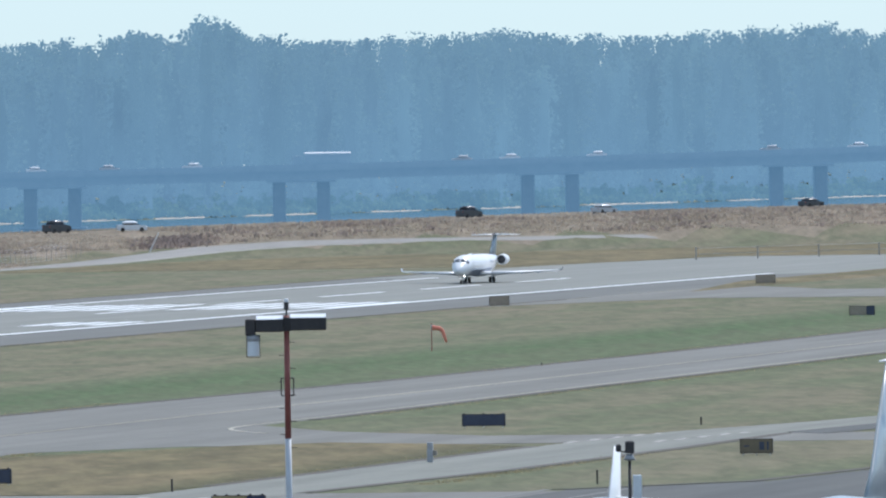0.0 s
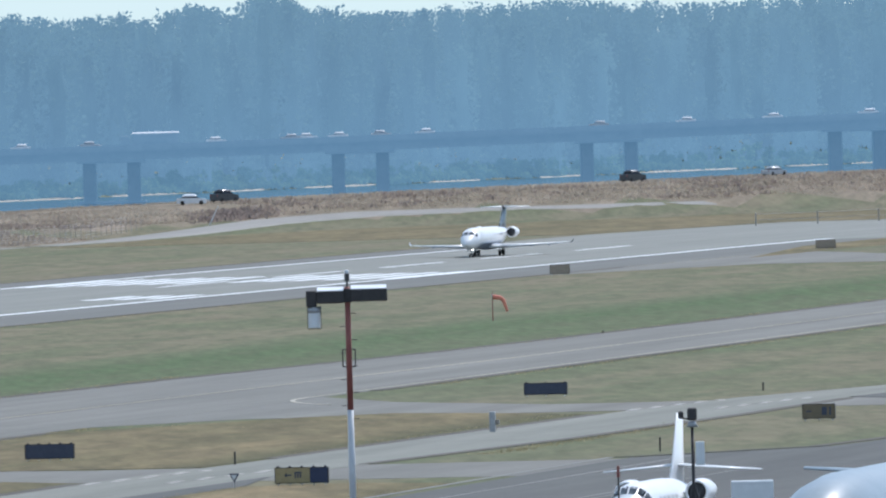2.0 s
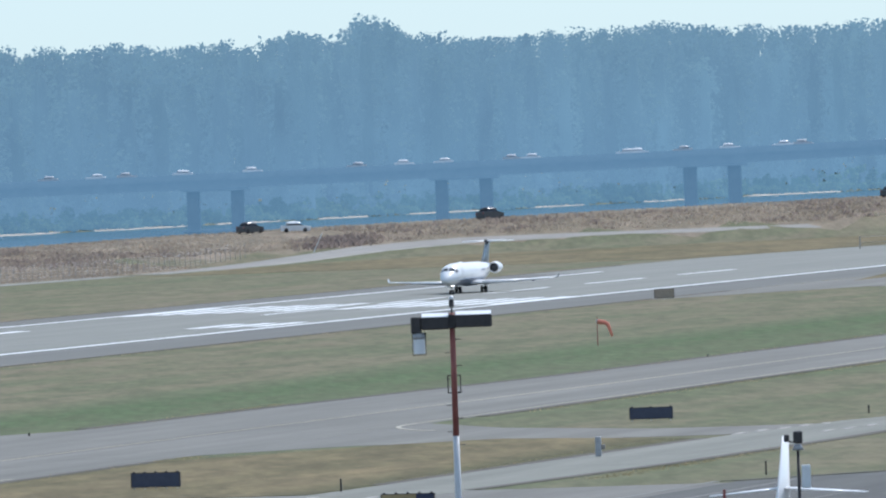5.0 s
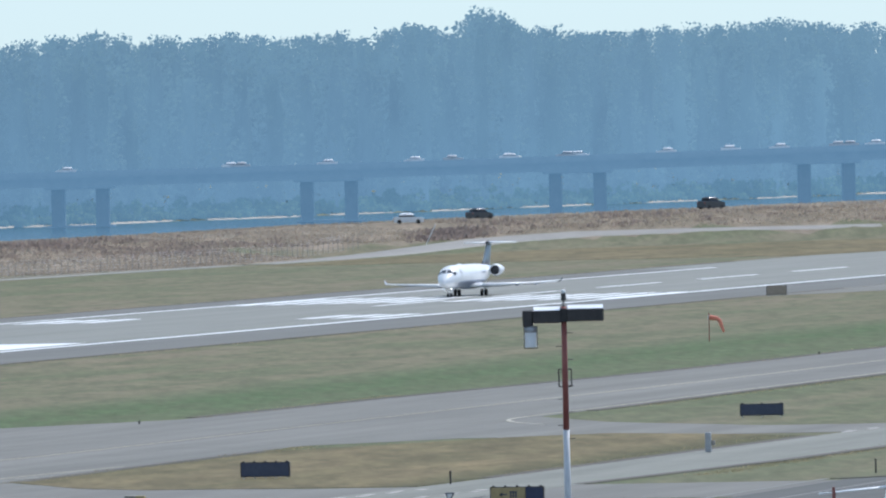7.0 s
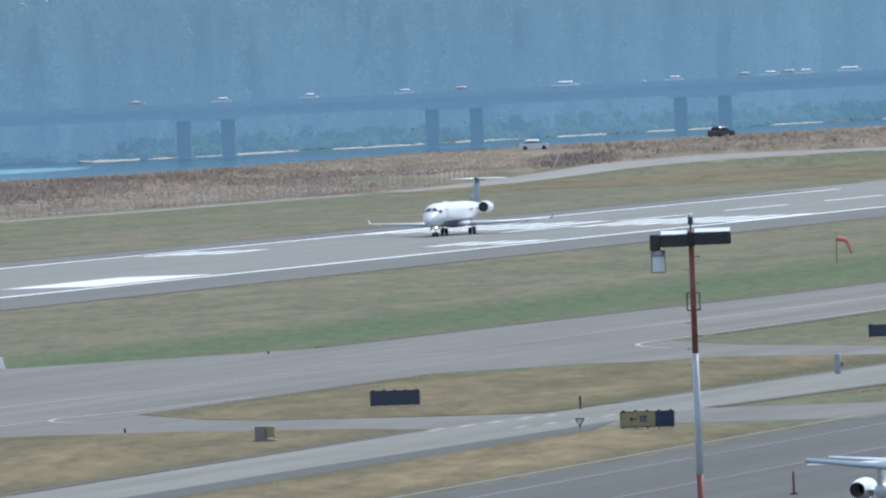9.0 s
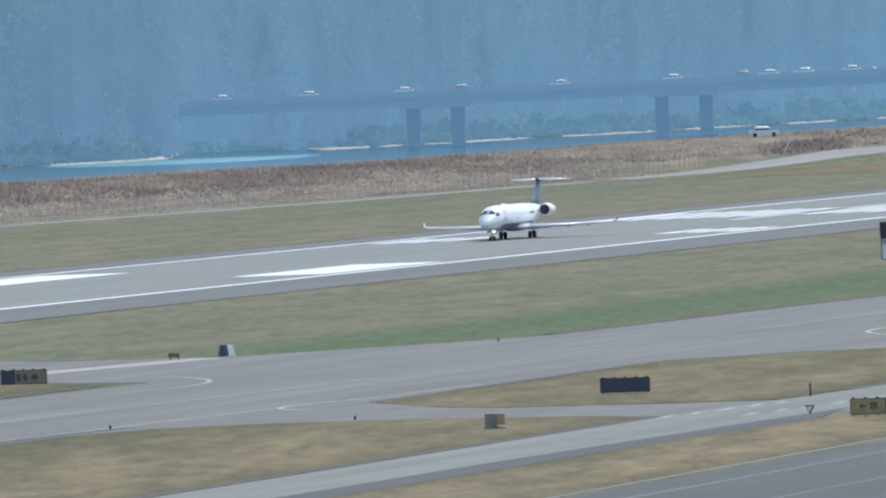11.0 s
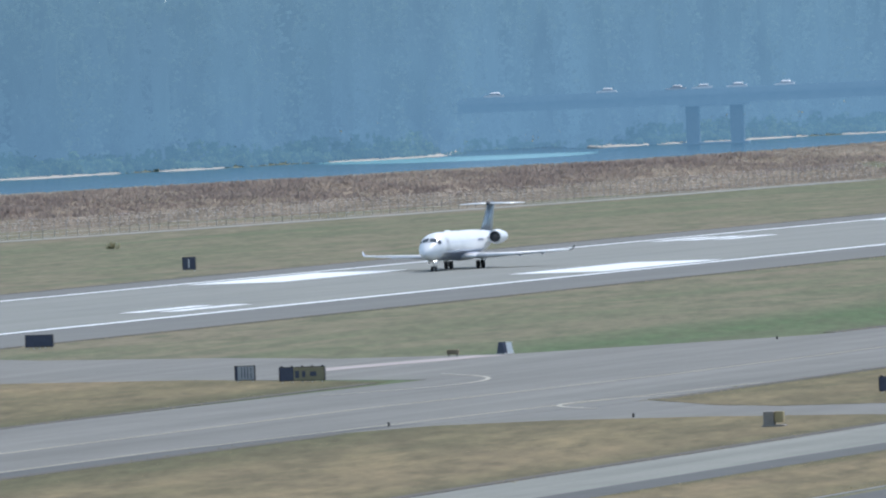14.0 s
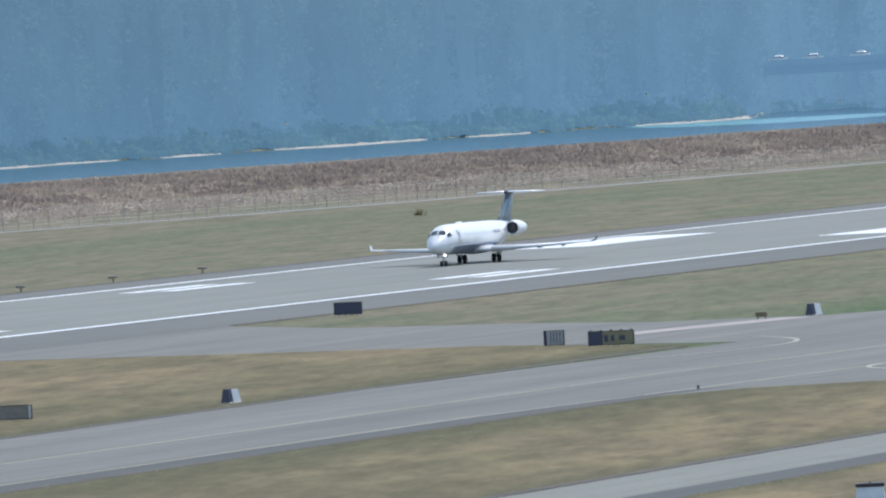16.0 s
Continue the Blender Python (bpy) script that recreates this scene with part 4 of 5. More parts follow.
        part("tailplane", bm, WHITE, o, "white tailplane", True)
        # main gear
        bm = bmesh.new()
        tube(bm, (MAIN_GEAR, side * TRACK / 2, 0.45), (MAIN_GEAR, side * (TRACK / 2 + 0.25), 1.3), 0.09, 0.11)
        tube(bm, (MAIN_GEAR, side * TRACK / 2 - 0.35, 0.38), (MAIN_GEAR, side * TRACK / 2 + 0.35, 0.38), 0.06)
        gear = part("main_gear", bm, METAL, o, "main landing gear leg")
        for dy in (-0.24, 0.24):
            part("wheel", wheel(bmesh.new(), MAIN_GEAR, side * TRACK / 2 + dy, 0.38, 0.38, 0.24), RUBBER, gear, "black tyre")
        part("gear_door", box(bmesh.new(), MAIN_GEAR - 0.35, MAIN_GEAR + 0.4, side * (TRACK / 2 + 0.42) - 0.02, side * (TRACK / 2 + 0.42) + 0.02, 0.62, 1.3, 0.01), WHITE, gear)
    # fin
    bm = bmesh.new()
    loft(bm, [foil(20.6, 0, 3.3, 5.0, 0.08, True), foil(21.9, 0, 4.0, 3.9, 0.08, True), foil(24.1, 0, 6.0, 2.6, 0.08, True)])
    fin = part("fin", bm, NAVY, o, "dark blue fin with pale stripes", True)
    for k, (u0, u1) in enumerate(((0.0, 0.13), (0.46, 0.53))):
        for side in (-1, 1):
            bm = bmesh.new()
            pts = []
            for z, x, c in ((3.9, 21.72, 4.05), (4.9, 22.89, 3.32), (5.9, 23.99, 2.66)):
                for u in (u0, u1):
                    g = min(1.0, 0.12 + 2.4 * u) if u < 0.36 else max(0.1, 1.0 - (u - 0.36) * 1.45)
                    pts.append(bm.verts.new((x + c * u, side * (0.04 * c * g * (1.0 if side > 0 else 0.56) + 0.02), z)))
            for i in (0, 2):
                bm.faces.new((pts[i], pts[i + 1], pts[i + 3], pts[i + 2]))
            bmesh.ops.solidify(bm, geom=bm.faces[:], thickness=0.015)
            part("fin_stripe", bm, TEAL, fin, "pale blue painted stripe")
    part("fin_cap", loft(bmesh.new(), [body_ring(x, 6.08, r, r, 10) for x, r in ((23.8, 0.03), (24.2, 0.17), (25.4, 0.2), (26.9, 0.04))]), DARK, fin, "dark rounded fairing on top of the fin", True)
    # nose gear
    bm = bmesh.new()
    tube(bm, (NOSE_GEAR, 0, 0.3), (NOSE_GEAR - 0.12, 0, 1.25), 0.07, 0.09)
    ng = part("nose_gear", bm, METAL, o, "nose landing gear leg")
    for dy in (-0.19, 0.19):
        part("wheel", wheel(bmesh.new(), NOSE_GEAR, dy, 0.24, 0.24, 0.18), RUBBER, ng, "black tyre")
    for side in (-1, 1):
        part("gear_door", box(bmesh.new(), NOSE_GEAR - 0.9, NOSE_GEAR + 0.2, side * 0.36 - 0.015, side * 0.36 + 0.015, 0.72, 1.12, 0.01), WHITE, ng)
    bm = bmesh.new()
    r = bmesh.ops.create_uvsphere(bm, u_segments=8, v_segments=6, radius=0.11)
    bmesh.ops.translate(bm, vec=(2.6, -0.3, 1.02), verts=r["verts"])
    part("taxi_light", bm, LAMP, ng, "bright taxi light")
    # aerial on the roof, door outlines and rear titles as bars
    part("roof_aerial", loft(bmesh.new(), [body_ring(x, 3.68, 0.22 * k, 0.13 * k, 10) for x, k in ((7.6, 0.1), (8.1, 1), (9.1, 1), (9.7, 0.1))]), WHITE, o, "white aerial fairing on the roof", True)
    for k in range(5):
        part("title_bar", skin_patch(CRJ, 15.2 + 0.45 * k, 15.5 + 0.45 * k, -78, -68, 0.008, 2), BELLY, o)
    return ob


# the airframe Empty would make a level too many: its parts hang from the jet itself
def flatten(ob):
    holder = [c for c in ob.children if c.type == "EMPTY"][0]
    shift = holder.matrix_basis.copy()
    for c in list(holder.children):
        c.parent = ob
        c.matrix_basis = shift @ c.matrix_basis
    bpy.data.objects.remove(holder)
    return ob


AIRLINER = flatten(build_airliner())

BLACK = worn("black_sign_back", (0.05, 0.058, 0.092), (0.068, 0.077, 0.115), 3.0, 0.6)
SIGN_BLUE = worn("dark_blue_sign_face", (0.02, 0.03, 0.075), (0.03, 0.045, 0.10), 3.0, 0.5)
SIGN_GREY = worn("weathered_grey_sign_back", (0.21, 0.19, 0.165), (0.29, 0.265, 0.23), 3.0, 0.7)
SIGN_YELLOW = worn("taxiway_sign_yellow", (0.31, 0.25, 0.125), (0.39, 0.315, 0.165), 3.0, 0.6)
SIGN_TAN = worn("weathered_tan_sign_back", (0.33, 0.265, 0.20), (0.42, 0.34, 0.255), 3.0, 0.7)
SIGN_OLIVE = worn("dull_olive_sign_face", (0.22, 0.195, 0.115), (0.29, 0.255, 0.155), 3.0, 0.6)
SIGN_DUN = worn("weathered_dun_sign_face", (0.17, 0.135, 0.085), (0.22, 0.175, 0.11), 3.0, 0.7)
SIGN_WHITE = worn("white_sign_paint", (0.66, 0.66, 0.65), (0.76, 0.76, 0.75), 3.0, 0.5)
RED = worn("faded_red_paint", (0.22, 0.058, 0.048), (0.33, 0.105, 0.085), 2.0, 0.55)
POLE_WHITE = worn("chalky_white_paint", (0.50, 0.51, 0.53), (0.64, 0.65, 0.66), 2.0, 0.55)
BRONZE = worn("dark_bronze_housing", (0.025, 0.022, 0.022), (0.05, 0.042, 0.04), 3.0, 0.5)
# also stands in for sunlight on the mast's housing tops
SILVER = worn("bright_silver_and_sunlit_top", (0.72, 0.73, 0.74), (0.82, 0.83, 0.84), 3.0, 0.3)
CLOUDY = worn("clouded_white_plastic", (0.70, 0.71, 0.71), (0.80, 0.81, 0.81), 3.0, 0.35)
ORANGE = worn("orange_sock_fabric", (0.66, 0.18, 0.12), (0.76, 0.26, 0.18), 3.0, 0.8)
# pale base colour stands in for haze over the bridge traffic's glass
PALEGLASS = worn("haze_paled_car_glass", (0.25, 0.29, 0.33), (0.36, 0.40, 0.44), 1.0, 0.1)
CAR_DARK = worn("dark_car_paint", (0.045, 0.048, 0.055), (0.07, 0.074, 0.082), 1.0, 0.3)
CAR_WHITE = worn("white_car_paint", (0.70, 0.71, 0.72), (0.80, 0.81, 0.82), 1.0, 0.25)
CAR_GREY = worn("silver_car_paint", (0.44, 0.46, 0.48), (0.54, 0.56, 0.58), 1.0, 0.3, 0.0)
CAR_RED = worn("dark_red_car_paint", (0.16, 0.03, 0.03), (0.24, 0.05, 0.05), 1.0, 0.3)


# ---- parked aircraft on the apron ----
def small_jet(name, x, y, label, turn=0, tee=False, tail_z=6.2, half=8.15):
    """A twin-engined business jet; local +x runs aft from the nose tip."""
    ob = thing(name, x, y, 0.02, label, "airplane", turn=turn)
    T = [(0, 1.75, 0.04, 0.04), (0.3, 1.78, 0.32, 0.3), (1.0, 1.88, 0.66, 0.62), (1.8, 2.02, 0.88, 0.85), (2.5, 2.2, 0.99, 1.05), (3.4, 2.28, 1.03, 1.12), (9.8, 2.28, 1.03, 1.12), (12.2, 2.42, 0.82, 0.9), (14.4, 2.62, 0.48, 0.52), (16.2, 2.8, 0.12, 0.14)]
    part("fuselage", loft(bmesh.new(), [body_ring(*s) for s in T]), WHITE, ob, "white rounded fuselage", True)
    for a0, a1 in ((2, 22), (25, 45), (48, 63), (66, 78)):
        for side in (-1, 1):
            part("windscreen", skin_patch(T, 1.95 + a0 * 0.006, 2.6 + a0 * 0.006, side * a0, side * a1, 0.012, 3, 0.08), HAZYGLASS, ob, "grey cockpit pane", True)
    for side in (-1, 1):
        for k in range(5):
            part("cabin_window", skin_patch(T, 4.6 + 0.95 * k, 4.95 + 0.95 * k, side * 66, side * 78, 0.006, 2), WINGGREY, ob)
        w = part("wing", loft(bmesh.new(), [foil(5.9, side * 0.7, 1.45, 3.7, 0.12), foil(7.2, side * 3.2, 1.58, 2.7, 0.11), foil(9.6, side * half, 1.90, 1.3, 0.10)]), WHITE, ob, "white swept wing", True)
        eng = part("nacelle", loft(bmesh.new(), [[(xx, side * 1.62 + q * math.sin(a), 2.75 + q * math.cos(a)) for a in np.linspace(0, 6.283, 21)[:-1]] for xx, q in ((10.15, 0.42), (10.0, 0.47), (10.1, 0.53), (10.8, 0.58), (11.9, 0.55), (13.0, 0.40))], False), WHITE, ob, "white engine nacelle", True)
        part("intake", loft(bmesh.new(), [[(xx, side * 1.62 + q * math.sin(a), 2.75 + q * math.cos(a)) for a in np.linspace(0, 6.283, 21)[:-1]] for xx, q in ((10.16, 0.42), (10.5, 0.39), (10.6, 0.13), (10.4, 0.04))]), DARK, eng, "dark engine intake", True)
        part("pylon", loft(bmesh.new(), [foil(10.6, side * 0.7, 2.7, 1.9, 0.12), foil(10.7, side * 1.2, 2.72, 1.8, 0.12)]), WHITE, eng, "", True)
        tz = tail_z if tee else 3.85
        part("tailplane", loft(bmesh.new(), [foil(13.9, 0, tz, 1.9, 0.09), foil(15.1, side * 3.6, tz + (0 if tee else -0.3), 0.95, 0.08)]), WHITE, ob, "white tailplane", True)
        bm = tube(bmesh.new(), (7.7, side * 1.5, 0.35), (7.7, side * 1.6, 1.45), 0.07)
        g = part("main_gear", bm, METAL, ob, "main landing gear leg")
        for dy in (-0.16, 0.16):
            part("wheel", wheel(bmesh.new(), 7.7, side * 1.5 + dy, 0.33, 0.33, 0.18), RUBBER, g, "black tyre")
    part("fin", loft(bmesh.new(), [foil(11.8, 0, 2.9, 3.9, 0.08, True), foil(12.9, 0, 3.9, 2.9, 0.09, True), foil(14.4, 0, tail_z, 1.5, 0.09, True)]), WHITE, ob, "tall white swept fin", True)
    g = part("nose_gear", tube(bmesh.new(), (2.3, 0, 0.25), (2.3, 0, 1.3), 0.06), METAL, ob, "nose landing gear leg")
    part("wheel", wheel(bmesh.new(), 2.3, 0, 0.26, 0.26, 0.3), RUBBER, g, "black tyre")
    return ob


small_jet("business_jet", 613.4, 116.95, "white twin-engined business jet parked on the apron, seen nose-on")
near = small_jet("business_jet", 579.5, 111.8, "white business jet with a low T-tail parked tail-on", 180, True, 4.2, 6.2)
near.scale = (0.8, 0.8, 0.8)


def build_grey_jet():
    ob = thing("grey_tanker_jet", 535, 94.9, 0.02, "large pale grey military jet parked on the apron", "airplane")
    T = [(0, 3.1, 0.05, 0.05), (0.4, 3.12, 0.5, 0.5), (1.2, 3.2, 0.95, 0.95), (2.4, 3.35, 1.38, 1.4), (3.8, 3.5, 1.66, 1.75), (5.5, 3.6, 1.84, 1.95), (9, 3.68, 1.9, 2.08), (24, 3.68, 1.9, 2.08), (30, 4.0, 1.4, 1.5), (35, 4.4, 0.75, 0.8), (38, 4.8, 0.15, 0.15)]
    part("fuselage", loft(bmesh.new(), [body_ring(*s, 36) for s in T]), GREYJET, ob, "pale grey rounded fuselage", True)
    for side in (-1, 1):
        for a0, a1 in ((2, 24), (27, 46), (49, 62)):
            part("windscreen", skin_patch(T, 1.5 + a0 * 0.012, 2.1 + a0 * 0.012, side * a0, side * a1, 0.015, 3, 0.1), DARKGLASS, ob, "dark cockpit pane", True)
        w = part("wing", loft(bmesh.new(), [foil(11, side * 1.2, 2.4, 8.5, 0.12), foil(15.5, side * 7, 2.9, 4.6, 0.11), foil(22.5, side * 18, 3.8, 2.2, 0.10)]), GREYJET, ob, "pale grey swept wing", True)
        part("tailplane", loft(bmesh.new(), [foil(30.5, side * 0.4, 4.9, 3.6, 0.1), foil(34.0, side * 5.9, 5.2, 1.7, 0.09)]), GREYJET, ob, "pale grey tailplane", True)
        for yy, xx in ((6.5, 11.5), (11.0, 15.0)):
            e = part("nacelle", loft(bmesh.new(), [[(xx + u, side * yy + q * math.sin(a), 1.75 + q * math.cos(a)) for a in np.linspace(0, 6.283, 21)[:-1]] for u, q in ((0.3, 0.75), (0, 0.82), (0.4, 0.95), (2.2, 0.92), (4.0, 0.6))], False), GREYJET, ob, "grey engine nacelle", True)
            part("intake", loft(bmesh.new(), [[(xx + u, side * yy + q * math.sin(a), 1.75 + q * math.cos(a)) for a in np.linspace(0, 6.283, 21)[:-1]] for u, q in ((0.31, 0.75), (1.0, 0.7), (1.1, 0.2), (0.8, 0.05))]), DARK, e, "dark intake", True)
            part("pylon", box(bmesh.new(), xx + 1.4, xx + 4.4, side * yy - 0.12, side * yy + 0.12, 2.3, 2.95, 0.05), GREYJET, e)
        g = part("main_gear", tube(bmesh.new(), (17, side * 3.2, 0.5), (17, side * 3.2, 2.5), 0.14), METAL, ob, "main landing gear leg")
        for dx in (-0.6, 0.6):
            part("wheel", wheel(bmesh.new(), 17 + dx, side * 3.2, 0.52, 0.52, 0.8), RUBBER, g, "black tyre pair")
    f = part("fin", loft(bmesh.new(), [foil(28.5, 0, 4.8, 8.0, 0.07, True), foil(31.5, 0, 6.6, 5.6, 0.08, True), foil(35.6, 0, 11.0, 3.2, 0.08, True)]), GREYJET, ob, "tall pale grey swept fin", True)
    part("probe_aerial", tube(bmesh.new(), (33.8, 0, 10.95), (36.2, 0, 10.95), 0.03, 0.08, 8), SIGN_WHITE, f, "thin forward-pointing aerial on the fin")
    for z in (8.9, 7.3):
        part("marking_bar", box(bmesh.new(), 34.3, 34.9, -0.31, -0.30, z, z + 0.55), SIGN_WHITE, f, "pale unreadable marking")
    g = part("nose_gear", tube(bmesh.new(), (4.2, 0, 0.4), (4.2, 0, 1.9), 0.1), METAL, ob, "nose landing gear leg")
    part("wheel", wheel(bmesh.new(), 4.2, 0, 0.42, 0.42, 0.5), RUBBER, g, "black tyre pair")


build_grey_jet()


# ---- masts and poles ----
def build_mast():
    ob = thing("floodlight_mast", 440.4, 92.6, 0.02, "slim red and white banded mast carrying a dark floodlight crossbar", "mast", turn=12)
    top = 14.93
    z = top
    for k, (hgt, m) in enumerate(((3.93, RED), (3.85, POLE_WHITE), (3.85, RED), (3.3, POLE_WHITE))):
        z0 = max(0, z - hgt)
        bm = bmesh.new()
        r0, r1 = 0.085 + 0.012 * (k + 1), 0.085 + 0.012 * k
        tube(bm, (0, 0, z0), (0, 0, z), r0, r1, 14)
        part("pole_band", bm, m, ob, "faded red pole band" if m is RED else "chalky white pole band", True)
        z = z0
    # crossbar: local y runs across the view, +y to its left
    for y0, y1, zz in ((0.10, 0.98, 0.0), (-1.27, -0.10, 0.04)):
        body = part("floodlight", box(bmesh.new(), -0.30, 0.30, y0, y1, top - 0.52 + zz, top - 0.12 + zz, 0.03), BRONZE, ob, "dark rectangular floodlight housing")
        # sunlight on the dark housing is painted: a silver wedge tilted towards the camera
        part("housing_top", loft(bmesh.new(), [[(-0.29, yy, top - 0.12 + zz), (0.29, yy, top - 0.12 + zz), (0.29, yy, top + 0.0 + zz), (-0.27, yy, top - 0.10 + zz)] for yy in (y0 + 0.02, y1 - 0.02)]), SILVER, body, "housing top painted silver for the sunlight on it")
    part("bracket", box(bmesh.new(), -0.14, 0.14, -0.14, 0.14, top - 0.5, top - 0.06, 0.02), BRONZE, ob, "dark pole bracket")
    bk = part("camera_box", box(bmesh.new(), -0.22, 0.22, 0.98, 1.32, top - 0.62, top - 0.10, 0.03), BRONZE, ob, "dark box at the crossbar's end")
    cyl = bmesh.new()
    tube(cyl, (0, 1.07, top - 1.28), (0, 1.07, top - 0.62), 0.19, 0.19, 16)
    part("hanging_cylinder", cyl, CLOUDY, ob, "clouded white cylinder in a dark wire cage")
    part("dome", loft(bmesh.new(), [[(r * math.cos(q), 1.07 + r * math.sin(q), top + zz) for q in np.linspace(0, 6.283, 17)[:-1]] for zz, r in ((-0.61, 0.205), (-0.80, 0.205), (-0.86, 0.12))]), STEEL, ob, "grey metal collar over the cylinder", True)
    cage = bmesh.new()
    for dy in (-0.21, 0.21):
        tube(cage, (-0.05, 1.07 + dy, top - 1.32), (-0.05, 1.07 + dy, top - 0.6), 0.012, 0.012, 6)
    tube(cage, (-0.05, 0.86, top - 1.31), (-0.05, 1.28, top - 1.31), 0.012, 0.012, 6)
    part("cage", cage, BRONZE, ob)
    stub = bmesh.new()
    tube(stub, (0, 0, top - 0.05), (0, 0, top + 0.22), 0.03, 0.03, 8)
    tube(stub, (0, 0, top + 0.18), (0, 0, top + 0.42), 0.085, 0.075, 12)
    lt = part("obstruction_light", stub, BRONZE, ob, "dark obstruction light fitting")
    bm = bmesh.new()
    r = bmesh.ops.create_uvsphere(bm, u_segments=12, v_segments=8, radius=0.075)
    bmesh.ops.translate(bm, vec=(0, 0, top + 0.47), verts=r["verts"])
    part("lens", bm, SILVER, lt, "bright clear lens")
    for k in range(9):
        zz = top - 0.85 - 0.42 * k
        bm = bmesh.new()
        side = 1 if k % 2 else -1
        tube(bm, (0, 0, zz), (0, side * 0.27, zz), 0.014, 0.012, 6)
        part("step_bolt", bm, BRONZE, ob)
    hoop = bmesh.new()
    for dy in (-0.2, 0.2):
        tube(hoop, (0, dy, top - 2.55), (0, dy, top - 2.0), 0.02, 0.02, 6)
    for zz in (top - 2.55, top - 2.0):
        tube(hoop, (0, -0.21, zz), (0, 0.21, zz), 0.02, 0.02, 6)
    part("rest_hoop", hoop, BRONZE, ob, "small metal climbing hoop")


build_mast()


def build_flood_pole():
    ob = thing("floodlight_pole", 565.4, 104.7, 0.02, "dark apron pole with lamp heads and a control box", "pole", turn=11)
    part("pole", tube(bmesh.new(), (0, 0, 0), (0, 0, 7.2), 0.1, 0.06, 10), BRONZE, ob, "dark slim pole", True)
    a = bmesh.new()
    tube(a, (0, 0, 7.1), (0, 0, 7.35), 0.25, 0.12, 12)
    part("lamp_shade", a, STEEL, ob, "grey bell-shaped lamp shade", True)
    part("lamp_head", box(bmesh.new(), -0.2, 0.2, -0.2, 0.18, 7.38, 7.88, 0.05), BRONZE, ob, "dark lamp head")
    part("side_lamp", box(bmesh.new(), -0.12, 0.12, 0.34, 0.56, 7.45, 7.75, 0.04), BRONZE, ob, "small dark side lamp")
    part("lamp_arm", tube(bmesh.new(), (0, 0, 7.4), (0, 0.5, 7.5), 0.03), BRONZE, ob)
    part("control_box", box(bmesh.new(), -0.15, 0.15, -0.48, -0.12, 5.55, 6.5, 0.03), CLOUDY, ob, "pale grey control box")
    for e in ((-0.9, 0.9), (-0.9, -0.9), (0.9, 0.0)):
        part("brace", tube(bmesh.new(), (0, 0, 4.9), (e[0], e[1] * 1.3, 0), 0.05, 0.05, 8), BRONZE, ob)
    ob2 = thing("warning_light_pole", 564.8, 107.7, 0.02, "thin dark pole topped by a red warning light", "pole")
    part("pole", tube(bmesh.new(), (0, 0, 0), (0, 0, 5.2), 0.05, 0.035, 8), BRONZE, ob2)
    part("lamp", tube(bmesh.new(), (0, 0, 5.15), (0, 0, 5.6), 0.075, 0.06, 10), RED, ob2, "red warning lamp")
    ob3 = thing("apron_post", 631.8, 128.5, 0.02, "short red apron marker post", "post")
    part("post", tube(bmesh.new(), (0, 0, 0), (0, 0, 1.05), 0.07, 0.045, 8), RED, ob3, "faded red post")
    part("foot", tube(bmesh.new(), (0, 0, 0), (0, 0, 0.06), 0.2, 0.18, 10), RUBBER, ob3)
    ob4 = thing("equipment_cabinet", 590.4, 106.8, 0.02, "blank white box on a thick white pedestal", "cabinet", turn=10)
    part("cabinet", box(bmesh.new(), -0.4, 0.4, -0.9, 0.9, 3.15, 4.15, 0.04), CLOUDY, ob4, "blank white cabinet")
    part("pedestal", tube(bmesh.new(), (0, 0, 0), (0, 0, 3.15), 0.55, 0.5, 16), CLOUDY, ob4, "thick white pedestal", True)


build_flood_pole()


def build_kiosk():
    ob = thing("apron_kiosk", 560, 145.0, 0.02, "pale blue-white cabinet with a dark brown flat lid on the apron", "cabinet", turn=14)
    part("body", loft(bmesh.new(), [[(-0.5 * k, -0.55 * k, z), (0.5 * k, -0.55 * k, z), (0.5 * k, 0.55 * k, z), (-0.5 * k, 0.55 * k, z)] for z, k in ((0.0, 1.15), (1.1, 1.08), (1.45, 0.95))]), CLOUDY, ob, "pale painted metal body")
    part("lid", box(bmesh.new(), -0.55, 0.55, -0.6, 0.6, 1.45, 1.6, 0.03), BRONZE, ob, "dark brown lid")
    part("latch", box(bmesh.new(), -0.1, 0.1, -0.05, 0.05, 1.6, 1.66, 0.01), BRONZE, ob)


build_kiosk()


